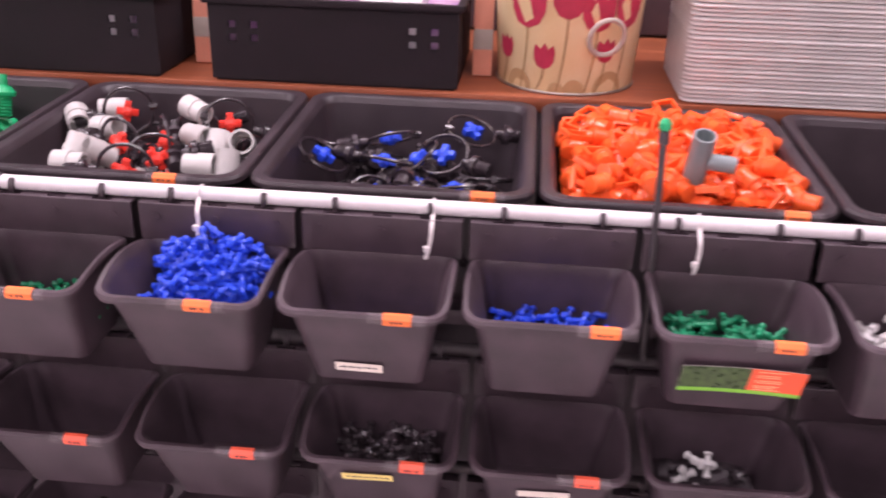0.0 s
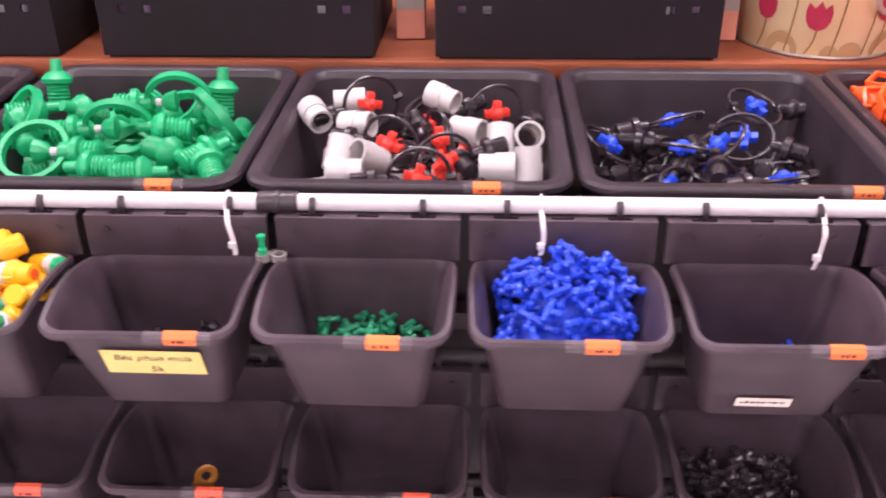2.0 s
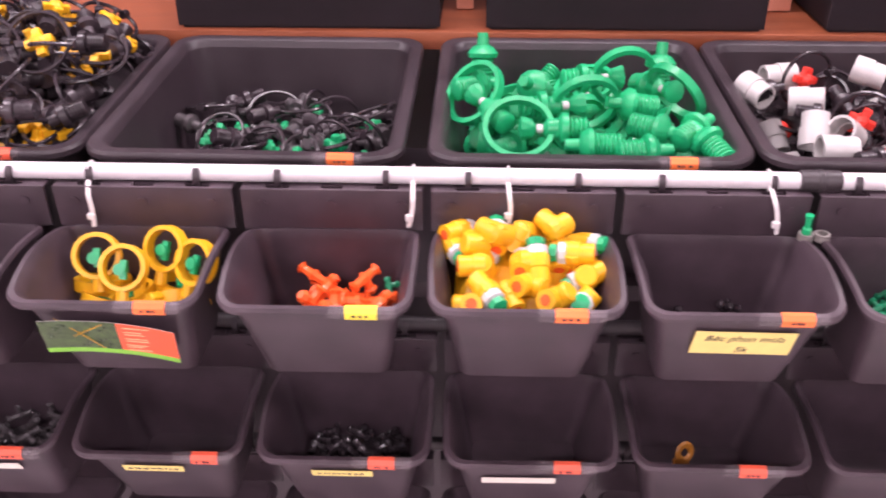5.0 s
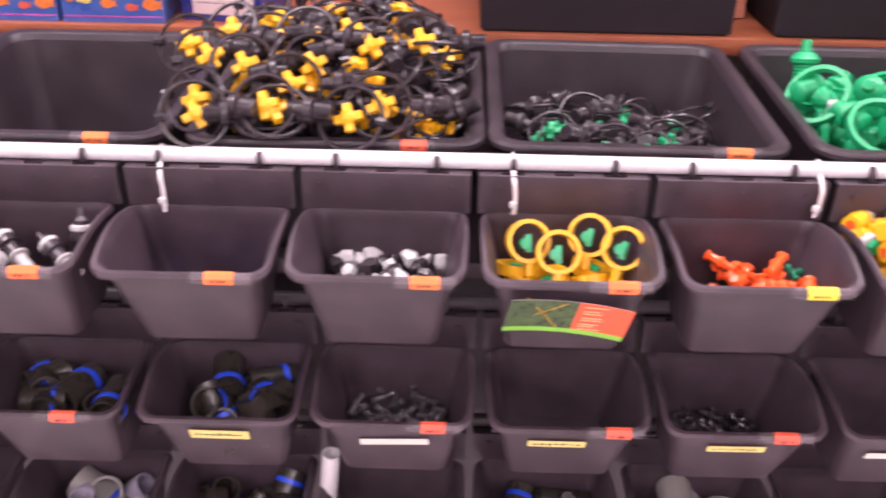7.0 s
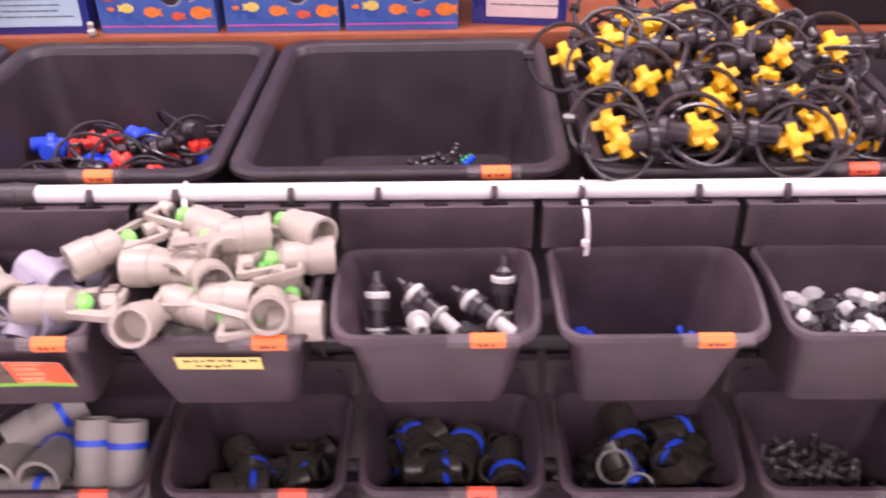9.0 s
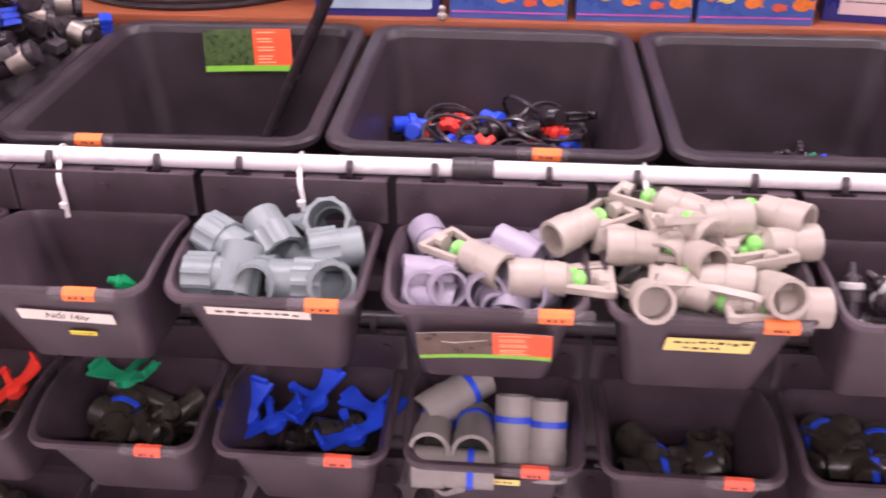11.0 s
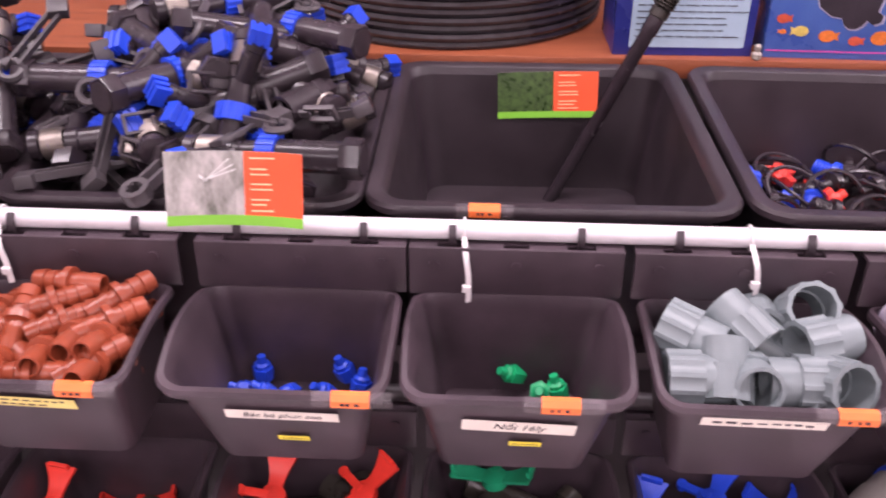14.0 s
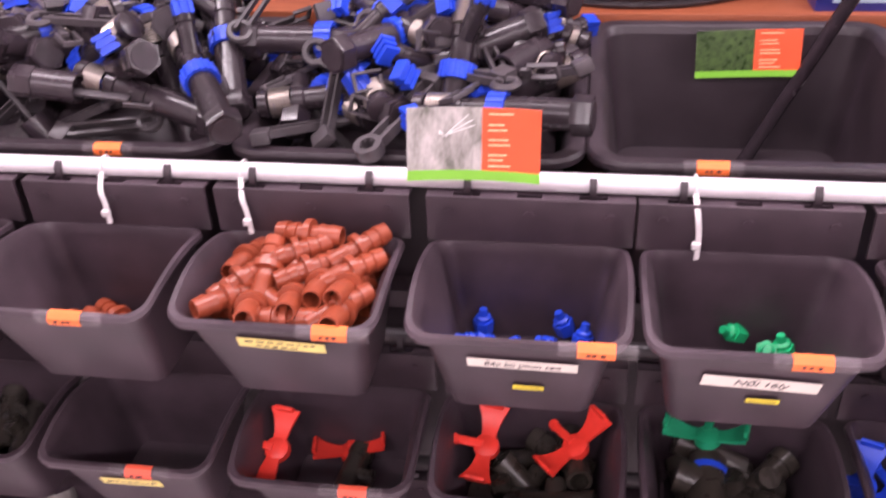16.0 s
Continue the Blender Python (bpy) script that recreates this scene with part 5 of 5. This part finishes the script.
for x, ln, swing, lean in ((-0.132, 0.040, 0.008, 0.004), (0.160, 0.036, 0.000, 0.003), (0.414, 0.046, -0.006, 0.004), (-0.463, 0.038, -0.004, 0.005), (-0.374, 0.034, 0.001, 0.003),
                           (-0.772, 0.044, 0.002, 0.003), (-1.130, 0.050, 0.003, 0.004), (-1.484, 0.040, 0.004, 0.003), (-1.795, 0.034, 0.004, 0.004), (-2.022, 0.050, 0.004, 0.003),
                           (-2.402, 0.044, 0.008, 0.004), (-2.531, 0.040, 0.006, 0.004), (0.690, 0.044, -0.003, 0.004)):
    cable_tie(x, ln, swing, lean)

# the little grey clip with a green nozzle, hung between two bins
clip = thing("pipe_clip", None, None, "grey double-ring clip with a green nozzle tip", "clip", at=pose(-0.090, 0.772, 0.908))
b = B()
for s in (-1, 1):
    pipe(b, 0.0072, 0.0048, 0.007, (s * 0.0075, 0, 0), Z, 16)
part("double_ring", b, PVC_D, clip)
b = B()
lathe(b, [(0.0042, 0), (0.0042, 0.008), (0.0028, 0.009), (0.0028, 0.018), (0.004, 0.019), (0.004, 0.022)], (-0.0075, 0, 0.004), Z, 10)
part("nozzle", b, GREEN, clip)
b = B()
box(b, (0, 0.012, 0), (0.008, 0.014, 0.003))
part("arm", b, PVC_D, clip)

# stake with a green tip, and a grey tee lying on the orange heap
st = thing("sprinkler_stake", None, None, "thin grey stake with a green sprinkler tip", "stake", at=pose(0.648, 0.775, 0.80))
b = B()
lathe(b, [(0.0030, 0), (0.0036, 0.01), (0.0036, 0.245), (0.0055, 0.246), (0.0055, 0.258), (0.003, 0.260)], (0, 0, 0.0), (-0.03, 0.02, 1), 10)
part("rod", b, CHARCOAL, st)
b = B()
lathe(b, [(0.004, 0), (0.0065, 0.002), (0.0065, 0.008), (0.003, 0.012)], (-0.0078, 0.005, 0.259), Z, 10)
part("tip", b, GREEN, st)
tee = thing("pipe_tee", None, None, "grey plastic pipe tee lying on orange sprinklers", "pipe tee", at=pose(0.697, 0.880, 1.000, 22, 4, -6))
b = B()
pipe(b, 0.0125, 0.0102, 0.062, (0, 0, -0.031), Z, 18)
part("run", b, PVC, tee)
b = B()
pipe(b, 0.0095, 0.0075, 0.030, (0.010, 0, -0.004), (1, 0, 0.0), 16)
part("branch", b, PVC, tee)

# a loose swing arm hanging over the front rim of the impact sprinklers
sa = thing("swing_arm", None, None, "charcoal plastic sprinkler swing arm with an eyed end", "swing arm", at=pose(-2.292, 0.813, 0.974, 0, -19, 60))
b = B()
for s in (-1, 1):
    box(b, (0.050, s * 0.0062, 0.0), (0.082, 0.0030, 0.010))
box(b, (0.050, 0, -0.003), (0.082, 0.0100, 0.002))
softbox(b, (0.092, 0, 0.001), (0.010, 0.020, 0.014), 0.001)
part("bar", b, CHARCOAL, sa)
b = B()
pipe(b, 0.0125, 0.0070, 0.012, (0, 0, -0.006), Z, 18)
part("eye", b, CHARCOAL, sa)
b = B()
for a in range(0, 360, 60):
    box(b, (0.0062, 0, 0), (0.0026, 0.002, 0.010), pose(0, 0, 0, 0, 0, a))
part("spline", b, CHARCOAL, sa)

# black hose with a threaded end leaning in the empty tray
hose = thing("hose_wand", None, None, "black hose wand with threaded end leaning in a tray", "hose")
b = B()
p0, p1 = Vector((-1.934, 1.118, 0.812)), Vector((-1.824, 1.150, 1.032))
ax = p1 - p0
ln = ax.length
lathe(b, [(0.0062, 0), (0.0078, 0.004), (0.0082, ln - 0.02), (0.0095, ln - 0.018), (0.0095, ln)], p0, ax, 14)
part("tube", b, BLACK, hose)
b = B()
lathe(b, [(0.0100, 0), (0.0110, 0.001), (0.0110, 0.010), (0.0095, 0.011)] + [(r, z + 0.011) for r, z in threads(0.0130, 0.001, 0.018, 5, 0.0018)] + [(0.0125, 0.030), (0.0125, 0.038)], p1, ax, 14)
part("threaded_end", b, OLIVE, hose)

# ---- goods on the wooden shelf ----
SZ = SHELF_Z


def holed(bm, x0, x1, z0, z1, y, th, holes):
    """An upright board with square holes (x, z, size)."""
    xs = sorted({x0, x1, *[h[0] - h[2] / 2 for h in holes], *[h[0] + h[2] / 2 for h in holes]})
    zs = sorted({z0, z1, *[h[1] - h[2] / 2 for h in holes], *[h[1] + h[2] / 2 for h in holes]})
    for a, c in zip(xs, xs[1:]):
        for d, e in zip(zs, zs[1:]):
            mx, mz = (a + c) / 2, (d + e) / 2
            if not any(abs(mx - h[0]) < h[2] / 2 and abs(mz - h[1]) < h[2] / 2 for h in holes):
                box(bm, (mx, y, mz), (c - a, th, e - d))


PAPER_W = material("packet_white", (0.75, 0.70, 0.74), 0.4, 0.15, 30, 0.05)
PAPER_P = material("packet_purple", (0.25, 0.10, 0.35), 0.35, 0.3, 30, 0.05, col2=(0.7, 0.5, 0.6))
for x0, x1 in ((0.042, 0.404), (-0.395, -0.037), (-0.800, -0.455)):
    w, cx = x1 - x0, (x0 + x1) / 2
    cr = thing("plastic_crate", None, None, "black plastic crate with square holes on the shelf", "crate", "crates on the shelf", at=pose(cx, 1.192, SZ))
    hh = 0.118
    holes = [(s * (w / 2 - 0.050) + k * 0.0160, 0.064 + m * 0.019, 0.0105) for s in (-1, 1) for k in (-1, 1) for m in (0, 1)]
    for nm, yy in (("front_panel", 0.003), ("rear_panel", 0.247)):
        b = B()
        holed(b, -w / 2, w / 2, 0.004, hh, yy, 0.004, holes)
        part(nm, b, CRATE, cr)
    for s in (-1, 1):
        part("side_panel", softbox(B(), (s * (w / 2 - 0.002), 0.125, hh / 2), (0.004, 0.239, hh - 0.008), 0.001), CRATE, cr)
    part("base", softbox(B(), (0, 0.125, 0.003), (w - 0.01, 0.24, 0.006), 0.001), CRATE, cr)
    b = B()
    for yy in (-0.003, 0.253):
        softbox(b, (0, yy, hh), (w + 0.012, 0.012, 0.010), 0.002)
    for s in (-1, 1):
        softbox(b, (s * (w / 2 + 0.003), 0.125, hh), (0.012, 0.244, 0.010), 0.002)
    part("rim", b, CRATE, cr)
    for k in range(7):
        xx = cx - w / 2 + 0.03 + (w - 0.06) * k / 6
        pk = softbox(B(), (0, 0, 0.055), (0.045, 0.15, 0.11), 0.004)
        thing("paper_packet", pk, PAPER_W if k % 3 else PAPER_P, "white and purple paper packet standing in a crate", "packet", "packets in the crates", at=pose(xx, 1.315, SZ + 0.0065, 0, random.uniform(-3, 3), random.uniform(-4, 4)))

# tulip tin: a tall can with a printed floral pattern and a round handle
TIN = material("tin_cream", (0.66, 0.48, 0.24), 0.35, 0.12, 9, 0.02, col2=(0.78, 0.66, 0.42))
TULIP = material("tulip_red", (0.42, 0.03, 0.07), 0.35, 0.25, 40, 0.0)
STEM = material("stem_brown", (0.30, 0.17, 0.07), 0.4, 0.2, 40, 0.0)
PETAL = material("petal_tan", (0.46, 0.30, 0.15), 0.4, 0.15, 30, 0.0)
can = thing("flower_tin", None, None, "tall cream tin printed with red tulips", "tin", at=pose(0.560, 1.302, SZ))
R = 0.102
b = B()
lathe(b, [(R - 0.002, 0), (R, 0.003), (R + 0.016, 0.26), (R + 0.019, 0.262), (R + 0.013, 0.262), (R - 0.004, 0.006)], (0, 0, 0), Z, 40)
part("body", b, TIN, can)
b = B()
ring(b, R + 0.001, 0.0022, (0, 0, 0.0025), Z, 40, 6)
part("base_ring", b, SPRING, can)


def decal(bm, pts):
    """A flat printed shape wrapped on the tin: pts of (angle in metres round, height)."""
    vs = []
    for u, z in pts:
        r = R + 0.016 * z / 0.26 + 0.0012
        a = u / R - math.pi / 2
        vs.append(bm.verts.new((r * math.cos(a), r * math.sin(a), z)))
    bm.faces.new(vs)


for u, z, s in ((-0.034, 0.055, 0.017), (0.052, 0.065, 0.016), (-0.060, 0.125, 0.030), (-0.004, 0.135, 0.024), (0.036, 0.120, 0.026), (0.085, 0.125, 0.028), (-0.100, 0.06, 0.016)):
    fl, sm = B(), B()
    decal(fl, [(u + s * x, z + s * y) for x, y in ((0, -1.1), (0.55, -0.85), (0.85, -0.3), (0.9, 0.4), (0.75, 1.0), (0.35, 0.6), (0.05, 1.15), (-0.3, 0.6), (-0.75, 1.0), (-0.9, 0.4), (-0.85, -0.3), (-0.55, -0.85))])
    for k in range(6):
        z0, z1 = 0.006 + (z - s - 0.006) * k / 6, 0.006 + (z - s - 0.006) * (k + 1) / 6
        f0, f1 = -0.010 * (1 - k / 6) ** 2, -0.010 * (1 - (k + 1) / 6) ** 2
        decal(sm, [(u + f0 - 0.0011, z0), (u + f0 + 0.0011, z0), (u + f1 + 0.0011, z1), (u + f1 - 0.0011, z1)])
    part("tulip_print", fl, TULIP, can, "printed red tulip")
    part("stem_print", sm, STEM, can, "printed brown stem")
for u, s in ((-0.075, 0.022), (0.010, 0.016), (0.062, 0.025), (-0.015, 0.012)):
    pt = B()
    decal(pt, [(u + s * math.cos(radians(a)), 0.004 + 1.25 * s * math.sin(radians(a))) for a in range(0, 181, 15)])
    part("petal_print", pt, PETAL, can, "printed tan petal")
b = B()
ring(b, 0.026, 0.0038, (0.050, -R - 0.012, 0.088), (0.4, -1, -0.25), 26, 8)
part("handle_ring", b, CREAM, can, "round cream plastic handle ring")

# stacked clear ribbed boxes
CLEAR = material("clear_ribbed", (0.90, 0.86, 0.85), 0.22, 0.08, 12, 0.03)
CLEAR.node_tree.nodes["Principled BSDF"].inputs["Transmission Weight"].default_value = 0.25
stk = thing("clear_box_stack", None, None, "tall stack of clear ribbed plastic lids", "plastic lids", at=pose(0.925, 1.30, SZ))
b = B()
loft(b, [rounded(0.200 + ex, -0.108 - ex, 0.108 + ex, 0.016, dz) for dz, ex in ((0, 0), (0.0015, 0.0034), (0.0036, 0.0034), (0.0052, 0))], cap_first=True)
lid = mesh_of("lid", b, CLEAR)
for k in range(34):
    ob = new("lid", lid)
    ob.parent = stk
    ob.matrix_parent_inverse = Matrix.Identity(4)
    ob.matrix_basis = pose(random.uniform(-0.001, 0.001), 0.0016 * math.sin(k * 1.7), 0.002 + 0.0063 * k)

# salmon carton standing behind the crates and the tin
SALMON = material("salmon_card", (0.72, 0.30, 0.20), 0.5, 0.12, 12, 0.03)
for x, w in ((0.0025, 0.040), (0.433, 0.030), (-0.425, 0.024)):
    cb = thing("salmon_carton", None, None, "salmon-coloured cardboard carton behind the crates", "carton", "salmon cartons", at=pose(x, 1.31, SZ, -4, 0, 2))
    part("box", softbox(B(), (0, 0, 0.13), (w, 0.05, 0.26), 0.002), SALMON, cb)
    part("band", softbox(B(), (0, -0.0255, 0.055), (w * 0.98, 0.002, 0.03), 0.0005), CREAM, cb)

# fish-printed cartons
CARTON = material("carton_blue", (0.045, 0.085, 0.36), 0.3, 0.2, 14, 0.0, col2=(0.10, 0.20, 0.50))
CARTON_D = material("carton_side", (0.028, 0.035, 0.22), 0.3, 0.15, 14, 0.0)
PINK = material("pink_stripe", (0.55, 0.08, 0.35), 0.35)
ROCK = material("rock_print", (0.03, 0.022, 0.03), 0.4, 0.3, 40, 0.0)
HALO = material("halo_print", (0.45, 0.42, 0.55), 0.4)
FISH_O = material("fish_orange", (0.75, 0.20, 0.04), 0.35, 0.25, 150, 0.0)
FISH_Y = material("fish_yellow", (0.72, 0.55, 0.14), 0.35, 0.2, 150, 0.0)
FISH_R = material("fish_red", (0.62, 0.10, 0.05), 0.35, 0.2, 150, 0.0)


def flat(pts, y, th=0.0003):
    """A printed shape on a face towards the aisle."""
    bm = B()
    f = [bm.verts.new((x, y - th, z)) for x, z in pts]
    r = [bm.verts.new((x, y, z)) for x, z in pts]
    bm.faces.new(f)
    for k in range(len(f)):
        bm.faces.new((f[k], r[k], r[(k + 1) % len(r)], f[(k + 1) % len(f)]))
    return bm


def fish_shape(x, z, s, d):
    pts = [(x + s * math.cos(radians(a)), z + s * 0.72 * math.sin(radians(a))) for a in range(30, 331, 25)]
    return [(x + d * (px - x), pz) for px, pz in pts + [(x + 1.45 * s, z - 0.55 * s), (x + 1.25 * s, z), (x + 1.45 * s, z + 0.55 * s)]]


def fish_carton(x0, x1, yaw):
    w = x1 - x0
    c = thing("fish_carton", None, None, "blue cardboard carton printed with small tropical fish", "carton", "fish cartons", at=pose((x0 + x1) / 2, 1.196, SZ, 0, 0, yaw))
    part("box", softbox(B(), (0, 0.05, 0.08), (w - 0.002, 0.1, 0.16), 0.0012), CARTON, c)
    part("stripe", flat([(-w / 2 + 0.003, 0.008), (w / 2 - 0.003, 0.008), (w / 2 - 0.003, 0.0098), (-w / 2 + 0.003, 0.0098)], -0.0003), PINK, c, "thin pink stripe")
    for fx, fz, s, mat, d in ((-0.058, 0.046, 0.0075, FISH_R, 1), (-0.056, 0.031, 0.004, FISH_O, -1), (-0.036, 0.032, 0.0085, FISH_Y, -1), (-0.006, 0.027, 0.0095, FISH_O, 1), (0.026, 0.022, 0.0075, FISH_R, 1), (0.054, 0.026, 0.0115, FISH_O, 1)):
        part("printed_fish", flat(fish_shape(fx, fz, s, d), -0.0003), mat, c, "small printed fish")
    edge = [(-0.026, 0.075), (-0.020, 0.060), (-0.006, 0.050), (0.006, 0.048), (0.010, 0.040), (0.016, 0.036), (0.024, 0.036), (0.030, 0.040), (0.034, 0.046), (0.042, 0.041), (0.050, 0.044), (0.051, 0.052), (0.044, 0.056), (0.048, 0.075), (0.046, 0.115), (0.0, 0.135), (-0.03, 0.11)]
    part("rock_outline", flat([(x * 1.06, 0.0755 + (z - 0.0755) * 1.05) for x, z in edge], -0.0003, 0.0002), HALO, c)
    part("rock", flat(edge, -0.0006), ROCK, c, "printed dark rock")
    return c


fish_carton(-1.690, -1.540, -1.5)
fish_carton(-1.531, -1.386, 0.0)
fish_carton(-1.381, -1.238, 0.6)


def text_carton(x0, x1, y, yaw, panel_mat, panel_label, head, lean=0.0):
    w = x1 - x0
    c = thing("text_carton", None, None, "dark blue cardboard carton with a printed text panel", "carton", "text cartons", at=pose((x0 + x1) / 2, y, SZ, 0, 0, yaw))
    part("box", softbox(B(), (0, 0.05, 0.09), (w, 0.1, 0.18), 0.0012), CARTON_D, c)
    p = part("panel", flat([(-w / 2 + 0.018, 0.010), (w / 2 - 0.012, 0.010), (w / 2 - 0.010, 0.012), (w / 2 - 0.010, 0.165), (-w / 2 + 0.018, 0.165)], -0.0003), panel_mat, c, panel_label)
    if head:
        part("heading", flat([(-w / 2 + 0.05, 0.071), (w / 2 - 0.05, 0.071), (w / 2 - 0.05, 0.076), (-w / 2 + 0.05, 0.076)], -0.0008), STICK_O, p, "orange heading bar")
    b = B()
    z = 0.066 if head else 0.14
    while z > 0.017:
        x = -w / 2 + 0.024
        end = w / 2 - 0.02 - random.uniform(0, 0.03)
        while x < end:
            d = random.uniform(0.006, 0.02)
            box(b, (x + d / 2, -0.0009, z), (d, 0.0003, 0.0012))
            x += d + 0.0018
        z -= 0.0072 if head else 0.0095
    part("print", b, INK, p)


PANEL_B = material("panel_blue", (0.42, 0.55, 0.66), 0.35, 0.08, 20, 0.0)
PANEL_P = material("panel_pink", (0.66, 0.52, 0.52), 0.4, 0.08, 20, 0.0)
text_carton(-1.862, -1.702, 1.198, 1.0, PANEL_B, "pale blue panel of small print", True)
text_carton(-1.222, -1.104, 1.212, -9.0, PANEL_P, "pale pink panel of small print", False)

# small white and brown trinket between the cartons
tr = B()
lathe(tr, [(0.003, 0), (0.0055, 0.002), (0.006, 0.007), (0.003, 0.010), (0.0042, 0.012), (0.0042, 0.016), (0.002, 0.018)], (0, 0, 0), Z, 10)
thing("plaster_trinket", tr, CREAM, "tiny white plaster trinket on the shelf edge", "trinket", at=pose(-1.698, 1.189, SZ))

# coil of black hose in clear wrap
FILM = material("clear_film", (0.5, 0.45, 0.46), 0.12, 0.2, 60, 0.3, alpha=0.12)
coil = thing("hose_coil", None, None, "coil of glossy black hose on the wooden shelf", "hose coil", at=pose(-2.06, 1.400, SZ))
HOSE = material("hose_black", (0.03, 0.024, 0.028), 0.22, 0.2, 60, 0.04)
for k in range(10):
    for q in range(3):
        b = B()
        ring(b, 0.198 - 0.0105 * q + 0.0025 * random.uniform(-1, 1), 0.0048, (0, 0, 0.0050 + 0.0094 * k), Z, 64, 6)
        part("turn", b, HOSE, coil)
for a in (20, 140, 255):
    b = B()
    softbox(b, (0.173 * math.cos(radians(a)), 0.173 * math.sin(radians(a)), 0.046), (0.012, 0.012, 0.001), 0.0003)
    part("strap", b, FILM, coil)

# white pipe offcut standing in a lowest bin
b = B()
pipe(b, 0.0105, 0.0085, 0.17, (-0.982, 0.752, 0.440), (0.10, -0.06, 1), 16)
thing("pipe_offcut", b, PIPE_W, "white plastic pipe offcut standing in a low bin", "pipe offcut")
